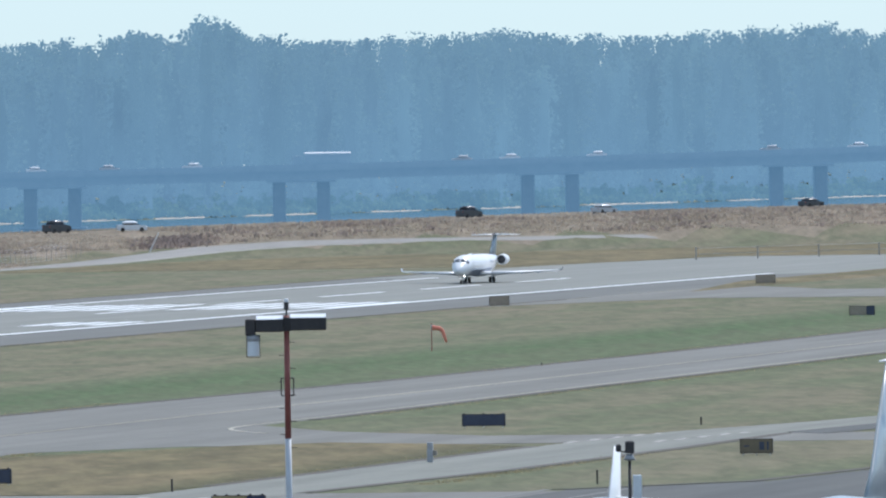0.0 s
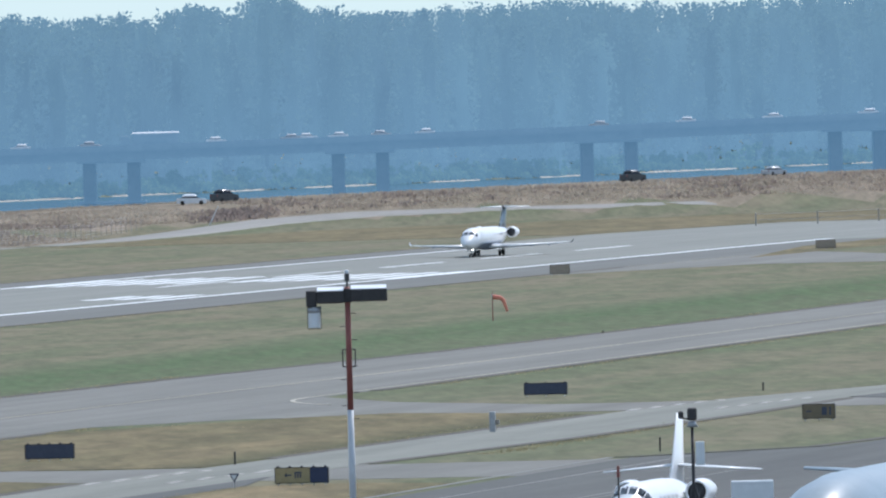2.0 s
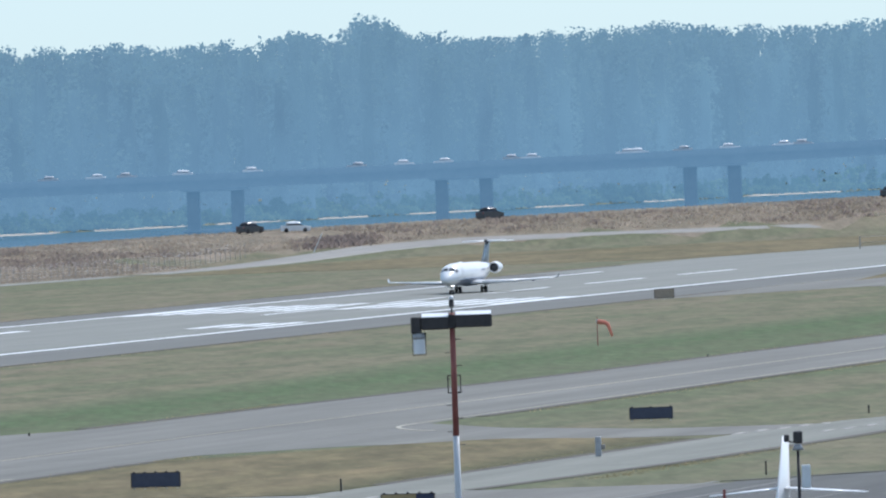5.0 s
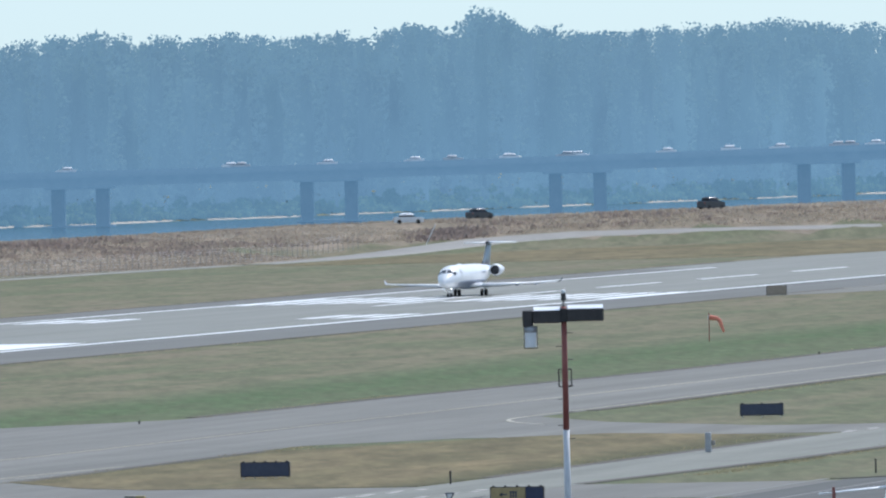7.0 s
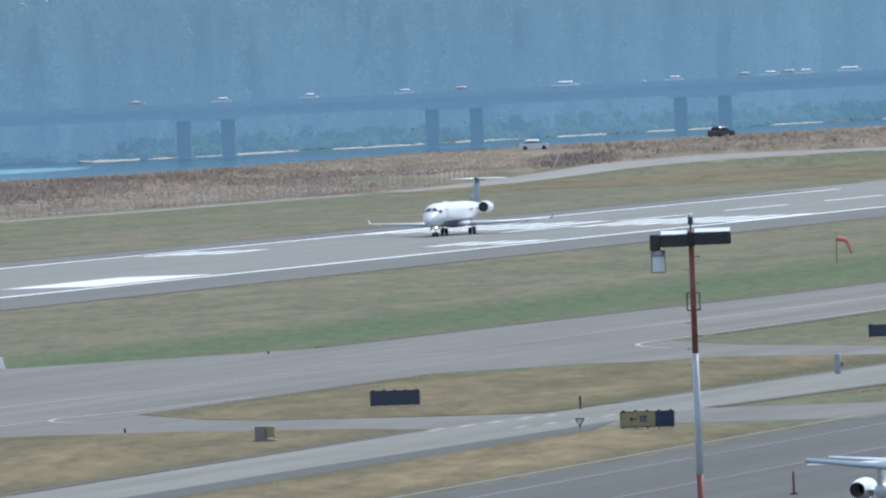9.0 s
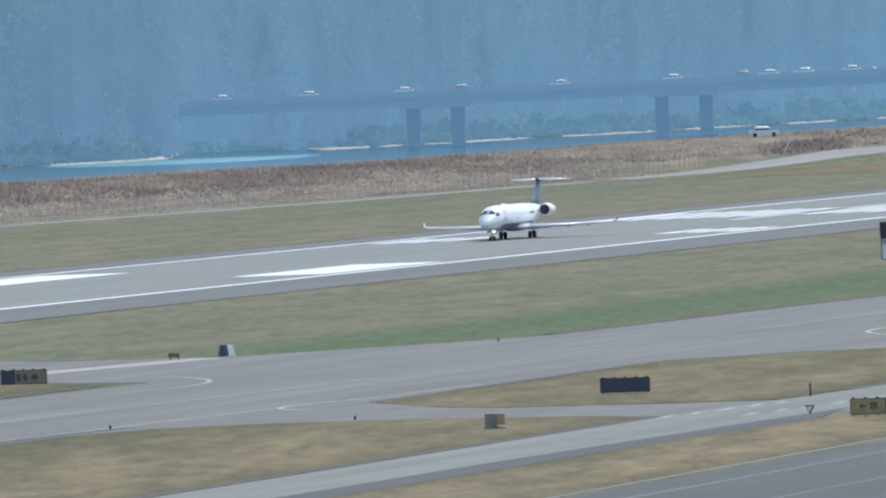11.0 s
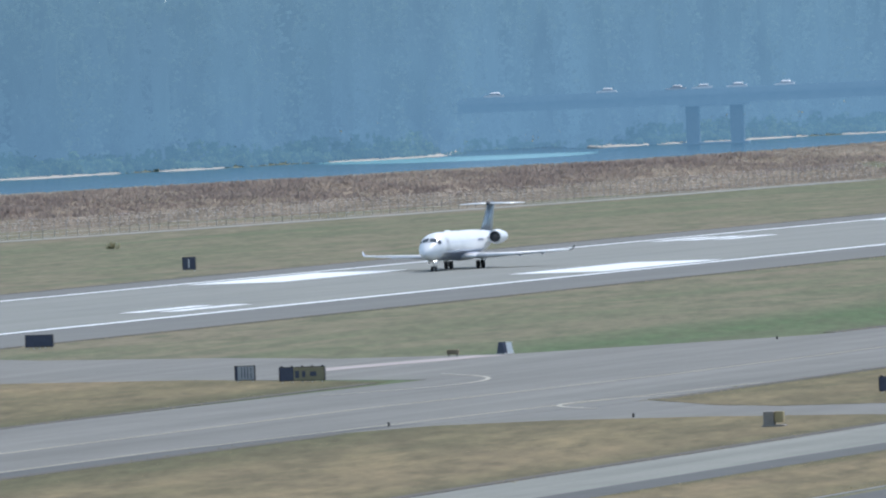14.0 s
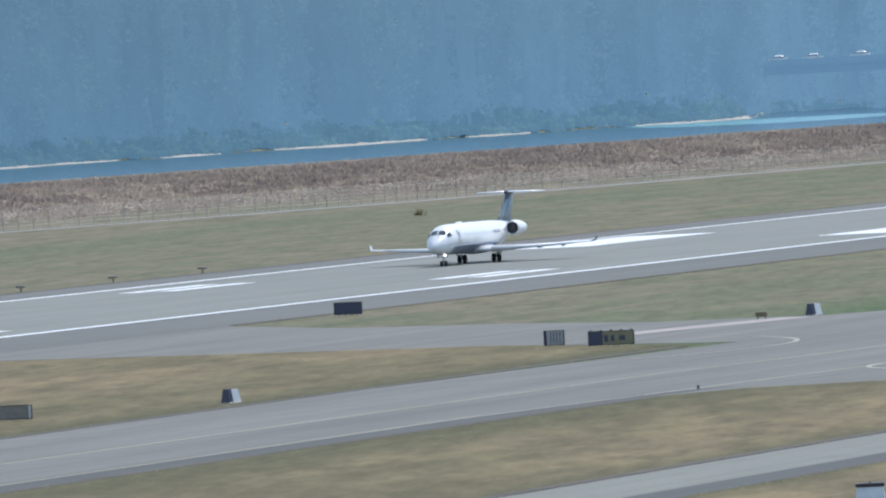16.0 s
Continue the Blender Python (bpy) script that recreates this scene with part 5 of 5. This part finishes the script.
# ---- airfield signs ----
def airfield_sign(x, y, w, h, faces, label, legs=3, turn=0, bars=(), text=None, bumps=False):
    """faces: (share of the width, material), from the viewer's left; bars: (across, up, width, height) of dark shapes."""
    ob = thing("airfield_sign", x, y, 0, label, "sign", "airfield signs", turn)
    lift = 0.16
    at = w / 2
    for share, m in faces:
        y1 = at
        y0 = at - share * w
        part("panel", box(bmesh.new(), -0.10, 0.10, y0 + 0.006, y1 - 0.006, lift, lift + h, 0.02), m, ob)
        at = y0
    rim = bmesh.new()
    box(rim, -0.115, 0.115, -w / 2 - 0.03, w / 2 + 0.03, lift + h, lift + h + 0.035)
    box(rim, -0.115, 0.115, -w / 2 - 0.03, w / 2 + 0.03, lift - 0.035, lift)
    for s in (-1, 1):
        box(rim, -0.115, 0.115, s * (w / 2 + 0.015) - 0.015, s * (w / 2 + 0.015) + 0.015, lift, lift + h)
    part("frame", rim, BRONZE, ob, "dark metal frame")
    for k in range(legs):
        yy = (k / (legs - 1) - 0.5) * (w - 0.3)
        part("leg", tube(bmesh.new(), (0, yy, -0.05), (0, yy, lift), 0.04, 0.04, 6), STEEL, ob)
        if bumps:
            part("lamp_knob", box(bmesh.new(), -0.08, 0.08, yy - 0.06, yy + 0.06, lift + h + 0.035, lift + h + 0.11, 0.01), BRONZE, ob)
    for yy, zz, bw, bh in bars:
        part("lettering_bar", box(bmesh.new(), -0.112, -0.10, yy - bw / 2, yy + bw / 2, lift + zz - bh / 2, lift + zz + bh / 2), BLACK if faces[-1][1] not in (BLACK, SIGN_BLUE) else SIGN_WHITE, ob)
    if text:
        cu = bpy.data.curves.new("digit", "FONT")
        cu.body, cu.size, cu.align_x, cu.extrude = text, h * 1.05, "CENTER", 0.006
        tmp = new("digit_source", cu)
        me = bpy.data.meshes.new_from_object(tmp.evaluated_get(bpy.context.evaluated_depsgraph_get()))
        bpy.data.objects.remove(tmp)
        d = part("digit", me, SIGN_WHITE, ob, "white painted digit")
        d.matrix_basis = Matrix(((0, 0, -1, -0.115), (-1, 0, 0, 0), (0, 1, 0, lift + h * 0.13), (0, 0, 0, 1)))
    return ob


airfield_sign(945.2, 185.1, 2.95, 0.74, [(1, BLACK)], "long black airfield sign seen from behind on grass", bumps=True)
airfield_sign(806.7, 187.7, 2.9, 0.8, [(1, BLACK)], "long black airfield sign seen from behind on straw grass", bumps=True, legs=5)
airfield_sign(1007, 300.1, 2.1, 0.85, [(1, BLACK)], "black airfield sign on feet beside the runway", 5)
airfield_sign(1550.2, 301.6, 2.2, 0.95, [(1, SIGN_TAN)], "weathered grey-brown sign back beside the runway")
airfield_sign(1723, 301.6, 2.4, 0.95, [(1, SIGN_TAN)], "weathered grey-brown sign back beside the runway")
airfield_sign(1441.2, 242.2, 2.6, 0.9, [(0.68, SIGN_TAN), (0.32, BLACK)], "weathered sign back beside the taxiway")
f = airfield_sign(744.4, 159.3, 2.9, 0.8, [(0.66, SIGN_YELLOW), (0.34, SIGN_BLUE)], "yellow and dark blue taxiway sign with an arrow", 5, bumps=True)
for yy, zz, bw, bh in ((0.72, 0.42, 0.34, 0.07), (0.20, 0.56, 0.42, 0.07), (0.34, 0.40, 0.08, 0.30), (0.20, 0.40, 0.08, 0.30), (0.06, 0.40, 0.08, 0.30)):
    part("lettering_bar", box(bmesh.new(), -0.112, -0.10, yy - bw / 2, yy + bw / 2, 0.16 + zz - bh / 2, 0.16 + zz + bh / 2), BLACK, f)
ar = bmesh.new()
vs = [ar.verts.new(p) for p in ((-0.108, 0.98, 0.58), (-0.108, 0.80, 0.72), (-0.108, 0.80, 0.44))]
ar.faces.new(vs)
bmesh.ops.solidify(ar, geom=ar.faces[:], thickness=0.01)
part("arrow_head", ar, BLACK, f, "black arrow head")
airfield_sign(860.8, 151.4, 2.0, 0.84, [(1, SIGN_DUN)], "dull yellow taxiway sign with dark unreadable marks", bars=((0.62, 0.42, 0.34, 0.08), (-0.35, 0.44, 0.32, 0.5), (-0.72, 0.44, 0.12, 0.5)))
airfield_sign(876.7, 243.7, 3.0, 0.85, [(0.31, BLACK), (0.69, SIGN_OLIVE)], "black and olive-yellow taxiway sign with dark marks", 5, bars=((0.32, 0.4, 0.26, 0.45), (-0.12, 0.4, 0.22, 0.4), (-0.75, 0.4, 0.42, 0.3)), bumps=True)
airfield_sign(882.3, 249.1, 1.3, 0.9, [(0.12, BLACK), (0.88, STEEL)], "grey ribbed sign back with a dark edge", 2, bars=((0.2, 0.45, 0.05, 0.7), (0.0, 0.45, 0.05, 0.7), (-0.2, 0.45, 0.05, 0.7), (-0.42, 0.45, 0.05, 0.7)))
airfield_sign(762.3, 247.3, 2.2, 0.75, [(0.94, SIGN_GREY), (0.06, SIGN_WHITE)], "tan weathered sign with a white edge strip", 3)
airfield_sign(1352.8, 387.3, 1.3, 1.2, [(1, BLACK)], "black runway distance board with a white digit", 2, text="1")


def post(name, x, y, w, d, h, mat, label, category="post", cap=None):
    ob = thing(name, x, y, 0, label, category)
    part("shaft", box(bmesh.new(), -d / 2, d / 2, -w / 2, w / 2, -0.03, h, min(w, d) * 0.15), mat, ob)
    if cap:
        part("cap", box(bmesh.new(), -d * 0.7, d * 0.7, -w * 0.7, w * 0.7, h, h + cap, 0.01), BRONZE, ob)
    return ob


p = post("utility_pedestal", 850.8, 170.0, 0.36, 0.3, 1.25, STEEL, "grey utility pedestal at the grass edge", "pedestal")
part("side_box", box(bmesh.new(), -0.1, 0.1, -0.42, -0.18, 0.45, 0.75, 0.02), SIGN_GREY, p, "small grey side box")
for x, y, w, h in ((788.4, 172.6, 0.10, 0.72), (947.2, 170.4, 0.11, 0.5), (797.6, 149.6, 0.09, 0.75)):
    post("marker_post", x, y, w, w, h, BRONZE, "short dark marker post in the grass", cap=0.05)
for x, y in ((958.2, 231.9), (771.1, 195.1), (768.2, 208.6), (1180, 226.0)):
    post("edge_light", x, y, 0.11, 0.11, 0.2, BRONZE, "small dark taxiway edge light", "light", 0.04)


def build_box_pair():
    ob = thing("junction_box", 744.2, 180.4, 0, "grey and yellow junction boxes on a concrete foot", "box")
    part("grey_box", box(bmesh.new(), -0.3, 0.3, 0.0, 0.58, 0.08, 0.86, 0.03), SIGN_GREY, ob, "grey metal box")
    part("yellow_box", box(bmesh.new(), -0.2, 0.25, -0.5, -0.02, 0.25, 0.85, 0.03), SIGN_YELLOW, ob, "faded yellow box")
    part("foot", box(bmesh.new(), -0.4, 0.4, -0.6, 0.65, -0.05, 0.12, 0.02), SIGN_GREY, ob)


build_box_pair()


def wedge_box(x, y, label):
    """A guidance light unit: a sloping housing, its sunlit side painted pale and its shaded end black."""
    ob = thing("guidance_light_unit", x, y, 0, label, "light", "guidance lights", turn=55)
    # light and shade on the housing are put into two paint colours
    bm = bmesh.new()
    loft(bm, [[(-0.4, yy, 0.06), (0.4, yy, 0.06), (0.18, yy * 0.9, 0.8), (-0.18, yy * 0.9, 0.8)] for yy in (-0.45, 0.12)])
    part("lid", bm, SIGN_WHITE, ob, "sloping lid painted pale for its sunlit side")
    bm = bmesh.new()
    loft(bm, [[(-0.41, yy, 0.04), (0.41, yy, 0.04), (0.2, yy * 0.97, 0.82), (-0.2, yy * 0.97, 0.82)] for yy in (0.125, 0.42)])
    part("dark_end", bm, BLACK, ob, "end panel painted black for its shaded side")
    part("foot", box(bmesh.new(), -0.42, 0.42, -0.46, 0.44, -0.04, 0.055, 0.01), STEEL, ob)


wedge_box(941.3, 247.1, "wedge-shaped light unit painted pale where sunlit and black where shaded")
wedge_box(781.7, 240.3, "wedge-shaped light unit painted pale where sunlit and black where shaded")
ob = thing("light_unit", 936.7, 249.6, 0, "small low brown light unit on short legs", "light")
part("housing", box(bmesh.new(), -0.2, 0.2, -0.4, 0.4, 0.18, 0.5, 0.04), SIGN_DUN, ob, "dull brown housing")
for yy in (-0.28, 0.28):
    part("leg", tube(bmesh.new(), (0, yy, -0.05), (0, yy, 0.18), 0.035, 0.035, 6), BRONZE, ob)
for x, y in ((1192.1, 376.8), (1165.5, 376.8), (1219, 376.8), (1140, 376.8)):
    ob = thing("approach_light_unit", x, y, 0, "low guidance light unit on a single stem beside the runway", "light", "runway side lights")
    part("housing", box(bmesh.new(), -0.3, 0.3, -0.42, 0.42, 0.38, 0.58, 0.05), SIGN_GREY, ob, "grey flat housing")
    part("stem", tube(bmesh.new(), (0, 0, -0.05), (0, 0, 0.38), 0.06, 0.05, 8), BRONZE, ob)

# yield sign on the service road
ob = thing("yield_sign", 742.2, 162.55, 0, "inverted triangle give-way sign on a short post", "sign")
part("post", tube(bmesh.new(), (0.03, 0, 0), (0.03, 0, 0.6), 0.03, 0.03, 8), STEEL, ob)
for nm, s, off, m in (("plate", 0.33, 0.0, BLACK), ("white_centre", 0.20, -0.06, SIGN_WHITE)):
    bm = bmesh.new()
    loft(bm, [[(xx, s * math.cos(a) * 0.95, 0.62 + s * math.sin(a)) for a in (radians(30), radians(150), radians(270))] for xx in (off, off + 0.02)])
    part(nm, bm, m, ob, "dark red triangular plate" if nm == "plate" else "white triangle centre")


def build_windsock():
    ob = thing("windsock", 1257.2, 250.9, 0, "orange windsock drooping from a short red pole", "windsock")
    part("pole", tube(bmesh.new(), (0, 0, 0), (0, 0, 2.6), 0.05, 0.035, 8), RED, ob, "faded red pole")
    path = [(-0.05, 2.15, 0.22), (-0.35, 2.12, 0.21), (-0.75, 2.06, 0.19), (-1.0, 1.86, 0.17), (-1.12, 1.5, 0.15), (-1.28, 1.05, 0.12), (-1.34, 0.82, 0.11)]
    rings = []
    for i, (yy, zz, r) in enumerate(path):
        a, b = path[max(0, i - 1)], path[min(len(path) - 1, i + 1)]
        d = Vector((0, b[0] - a[0], b[1] - a[1])).normalized()
        n = Vector((0, -d.z, d.y))
        rings.append([tuple(Vector((0, yy, zz)) + Vector((1, 0, 0)) * r * math.cos(q) + n * r * math.sin(q)) for q in np.linspace(0, 6.283, 13)[:-1]])
    part("sock", loft(bmesh.new(), rings, True), ORANGE, ob, "faded orange fabric sock", True)
    part("hoop", tube(bmesh.new(), (0, 0.02, 2.15), (0, -0.06, 2.15), 0.24, 0.24, 14), STEEL, ob)


build_windsock()


# ---- low fence past the runway's end ----
ob = thing("rail_fence", 2010, 362, 0, "low worn rail fence past the end of the runway", "fence", turn=-24)
for k in range(6):
    part("post", tube(bmesh.new(), (k * 16, 0, -0.1), (k * 16, 0, 1.9), 0.1, 0.09, 6), FENCE_POST, ob)
for z in (0.9, 1.75):
    part("rail", tube(bmesh.new(), (0, 0, z), (80, 0, z), 0.035, 0.035, 5), FENCE_POST, ob)


# ---- vehicles ----
def car_mesh_parts(ob, paint, L, W, H, pickup=False, glass=None):
    """A car; local +x is its front, the base is on the road below its middle."""
    half = W / 2
    hood, roof0, roof1 = 0.55 * H, -0.28 * L, 0.12 * L
    prof = [(-L / 2, 0.32), (-L / 2, 0.60 * H), (-L / 2 + 0.1, 0.66 * H), (L * 0.18, 0.64 * H), (L / 2 - 0.15, hood), (L / 2, 0.45 * H), (L / 2, 0.30), (L / 2 - 0.1, 0.22), (-L / 2 + 0.1, 0.22)]
    part("body", loft(bmesh.new(), [[(x, y, z) for x, z in [(px * (1 - 0.02 * k), pz) for px, pz in prof]] for y, k in ((-half, 1.5), (-half + 0.12, 0), (half - 0.12, 0), (half, 1.5))]), paint, ob)
    if pickup:
        roof0 = -0.06 * L
    cab = [(roof0 - 0.30, 0.63 * H), (roof0, 0.82 * H), (roof1, 0.82 * H), (roof1 + 0.65, 0.62 * H)]
    part("cabin", loft(bmesh.new(), [[(x, y * (1.0 if z < 0.7 * H else 0.86), z) for x, z in cab] for y in (-half + 0.07, half - 0.07)]), glass or DARKGLASS, ob, "glazed cabin")
    far = glass is not None
    dome = []
    for x, k in ((roof0 - 0.15, 0.55), (roof0 + 0.2, 0.95), ((roof0 + roof1) / 2, 1.0), (roof1 - 0.1, 0.95), (roof1 + 0.25, 0.6)):
        dome.append([(x, half * 0.9 * math.sin(a), H - 0.36 + 0.40 * k * math.cos(a)) for a in np.linspace(-1.57, 1.57, 9)])
    part("roof", loft(bmesh.new(), dome), paint, ob, "", True)
    for x in (-L * 0.31, L * 0.32):
        for s in (-1, 1):
            # far cars' tyres take pale paint in place of haze
            part("wheel", wheel(bmesh.new(), x, s * (half - 0.1), 0.33, 0.33, 0.22), CAR_GREY if far else RUBBER, ob, "tyre")
    for s in (-1, 1):
        part("headlight", box(bmesh.new(), L / 2 - 0.06, L / 2 + 0.01, s * half * 0.7 - 0.14, s * half * 0.7 + 0.14, 0.42 * H, 0.5 * H, 0.01), SILVER, ob)
        part("tail_light", box(bmesh.new(), -L / 2 - 0.01, -L / 2 + 0.05, s * half * 0.78 - 0.1, s * half * 0.78 + 0.1, 0.45 * H, 0.6 * H, 0.01), SILVER if far else RED, ob)


def crest_at(az):
    """Place on the levee road along an azimuth: x, y and the road's direction."""
    k = math.tan(radians(az))
    for (ax, ay), (bx, by) in zip(LEVEE, LEVEE[1:]):
        da, db = ay - k * ax, by - k * bx
        if da >= 0 >= db:
            q = da / (da - db)
            return ax + (bx - ax) * q, ay + (by - ay) * q, math.degrees(math.atan2(by - ay, bx - ax))
    return LEVEE[-1][0], LEVEE[-1][1], -30.0


LEVEE_CARS = []
for az0, rate, paint, L, H, label, nm in ((12.80, 0.219, CAR_DARK, 4.9, 2.0, "dark boxy sport utility car driving along the levee", "sport_utility_car"), (11.127, 0.212, CAR_DARK, 4.7, 1.95, "dark boxy sport utility car driving along the levee", "sport_utility_car"),
                                          (10.58, 0.225, CAR_GREY, 4.6, 1.5, "silver-grey car driving along the levee", "car"), (9.74, 0.22, CAR_DARK, 4.7, 1.5, "dark car driving along the levee", "car"),
                                          (13.86, 0.236, CAR_DARK, 4.6, 1.8, "dark car driving along the levee", "car")):
    x, y, d = crest_at(az0)
    ob = thing(nm, x, y, ground_z(x, y), label, "car", "levee traffic", d)
    car_mesh_parts(ob, paint, L, 1.9, H)
    LEVEE_CARS.append((ob, az0, rate))
x, y = CAR_SPOT
ob = thing("parked_car", x, y, ground_z(x, y), "white car parked among dry weeds on the levee", "car", turn=-76)
car_mesh_parts(ob, CAR_WHITE, 4.7, 1.9, 1.65)
x, y = 2113.2, 465.6
ob = thing("leaning_pole", x, y, ground_z(x, y), "pale broken pole leaning in the levee weeds", "pole")
part("pole", tube(bmesh.new(), (0, 0.1, -0.2), (0, -1.5, 3.0), 0.09, 0.07, 8), SIGN_WHITE, ob)

BRIDGE_CARS = []
PAINTS = (CAR_WHITE, CAR_GREY, CAR_WHITE, CAR_WHITE, CAR_GREY, CAR_WHITE, CAR_WHITE)
WORDS = {CAR_WHITE: "white", CAR_GREY: "silver", CAR_DARK: "dark", CAR_RED: "dark red"}
MASTERS = {}
TRAFFIC = [(s, 1) for s in (14, -48, -59, -79, -119, -139, -159, -181, -194, -217, -243, -259, -265, -273, -284)] + [(s, -1) for s in (33, 50, 71, 100, 125, 160, 176, 189, 240)]
for i, (s0, way) in enumerate(TRAFFIC):
    paint = PAINTS[i % len(PAINTS)]
    bx, by = bridge_at(s0)
    if paint not in MASTERS:
        ob = thing("car", bx, by, deck_z(s0), WORDS[paint] + " car driving across the bridge", "car", "bridge traffic")
        car_mesh_parts(ob, paint, 4.7, 1.9, 1.6, False, PALEGLASS)
        MASTERS[paint] = ob
    else:
        ob = copy_thing(MASTERS[paint], pose(bx, by, deck_z(s0)))
    BRIDGE_CARS.append((ob, s0, way))
s0 = -14.0
bx, by = bridge_at(s0)
TRUCK = thing("lorry", bx, by, deck_z(s0), "long lorry with a white-roofed trailer crossing the bridge", "lorry", "bridge traffic")
# trailer, cab, chassis and tyres take the bridge's glowing haze colour
trailer = part("trailer", box(bmesh.new(), -8.5, 2.2, -1.25, 1.25, 0.9, 3.0, 0.05), BRIDGE, TRUCK, "trailer in the bridge's haze glow with a bright white roof")
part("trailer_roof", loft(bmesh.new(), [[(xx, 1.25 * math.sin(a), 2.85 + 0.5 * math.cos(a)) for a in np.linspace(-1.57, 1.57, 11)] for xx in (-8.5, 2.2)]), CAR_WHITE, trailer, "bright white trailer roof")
cabp = part("cab", box(bmesh.new(), 2.8, 5.0, -1.2, 1.2, 0.6, 2.6, 0.15), BRIDGE, TRUCK, "driver's cab in the bridge's haze glow")
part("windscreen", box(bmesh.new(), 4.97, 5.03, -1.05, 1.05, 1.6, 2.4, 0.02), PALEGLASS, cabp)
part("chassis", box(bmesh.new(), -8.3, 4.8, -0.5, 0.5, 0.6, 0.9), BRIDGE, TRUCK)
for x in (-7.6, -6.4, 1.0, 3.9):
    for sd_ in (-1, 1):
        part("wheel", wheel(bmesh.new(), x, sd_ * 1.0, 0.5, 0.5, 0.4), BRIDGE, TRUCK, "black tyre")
BRIDGE_CARS.append((TRUCK, s0, 1))


# ---- shrub and rough grass along the paving ----
WEEDY = weed_material("dull_green_weeds", [(0.3, (0.24, 0.24, 0.15)), (0.7, (0.33, 0.31, 0.20))], 0.6)
tufts("shrub", [(1530.4, 447, 0.0, 1.0, 0.5), (1530.6, 447.3, 0.0, 0.7, 0.5)], WEEDY, "thin dull green shrub standing in mown grass", 3, 34, 0.10, "shrub", "")


def build_verges():
    rng = random.Random(8)
    spots = []
    for x0, x1, y0, y1, n in ((300, 745, 207.6, 208.8, 1500), (806, 885, 202.2, 203.4, 500), (985, 1300, 201.6, 203.4, 900), (1120, 1500, 225.4, 227.0, 900), (975, 1040, 230.6, 232.4, 300), (300, 872, 237.0, 238.5, 1500), (300, 752, 174.0, 175.2, 1600),
                              (800, 890, 172.6, 173.8, 500), (300, 740, 162.2, 163.2, 1400), (800, 870, 159.6, 160.8, 400), (300, 740, 150.8, 151.8, 1400), (985, 1900, 303.0, 305.0, 1200), (900, 1900, 375.0, 377.0, 1200)):
        for _ in range(n):
            x, y = rng.uniform(x0, x1), rng.uniform(y0, y1)
            spots.append((x, y, 0.03, rng.uniform(0.03, 0.075), 0.9))
    # rough tussocks in the grass islands
    for x0, x1, y0, y1, n in ((540, 742, 151.6, 162.4, 3000), (540, 752, 176, 207.5, 8000), (796, 890, 176, 201.5, 3500)):
        for _ in range(n):
            x, y = rng.uniform(x0, x1), rng.uniform(y0, y1)
            k = noise.noise((x * 0.035, y * 0.11, 2)) + 0.6 * noise.noise((x * 0.1, y * 0.35, 9))
            if k > -0.25 and not (x < 962 and x > 905 and y > 180):
                spots.append((x, y, 0.03, rng.uniform(0.02, 0.04) * (1 + 0.8 * max(0, k)), 2.0))
    tufts("verge_grass", spots, VERGE, "rough straw and olive tussocks in the mown grass", 13, 5, 0.9)


VERGE, vn, vl, vb = material("verge_grass", 0.95)
vg = vn.new("ShaderNodeNewGeometry")
vw = noise_tex(vn, vl, world_xyz(vn, vl, (0.05, 0.16, 1)), 1.0, 4)
leafy(vn, vl, vb, ramp(vn, vl, blend(vn, vl, 0.72, vg.outputs["Random Per Island"], vw), [(0.34, (0.165, 0.162, 0.088)), (0.5, (0.255, 0.222, 0.130)), (0.66, (0.41, 0.335, 0.20))]), 0.6)
vb.inputs["Specular IOR Level"].default_value = 0.05
build_verges()


# ---- what moves ----
def run(t):
    """The jet's way down the runway on its take-off run."""
    return 1761.9 - 12.548 * t - 2.1691 * t ** 2 + 0.07463 * t ** 3 - 0.0017577 * t ** 4


def motions():
    walk(AIRLINER, [(k / 2, pose(run(k / 2), 347.5, 0.02)) for k in range(33)])
    for ob, az0, rate in LEVEE_CARS:
        rows = []
        for k in range(17):
            x, y, d = crest_at(az0 - rate * k)
            rows.append((k, pose(x, y, ground_z(x, y), 0, 0, d)))
        walk(ob, rows)
    for ob, s0, way in BRIDGE_CARS:
        side = 4.0 if way > 0 else -4.0
        rows = []
        for k in range(0, 17, 2):
            s = s0 + (26.5 if way > 0 else -24.5) * k
            x, y = bridge_at(s, -side)
            rows.append((k, pose(x, y, deck_z(s) + 0.02, 0, 0, math.degrees(B_AZ) + (90 if way > 0 else -90))))
        walk(ob, rows)


motions()
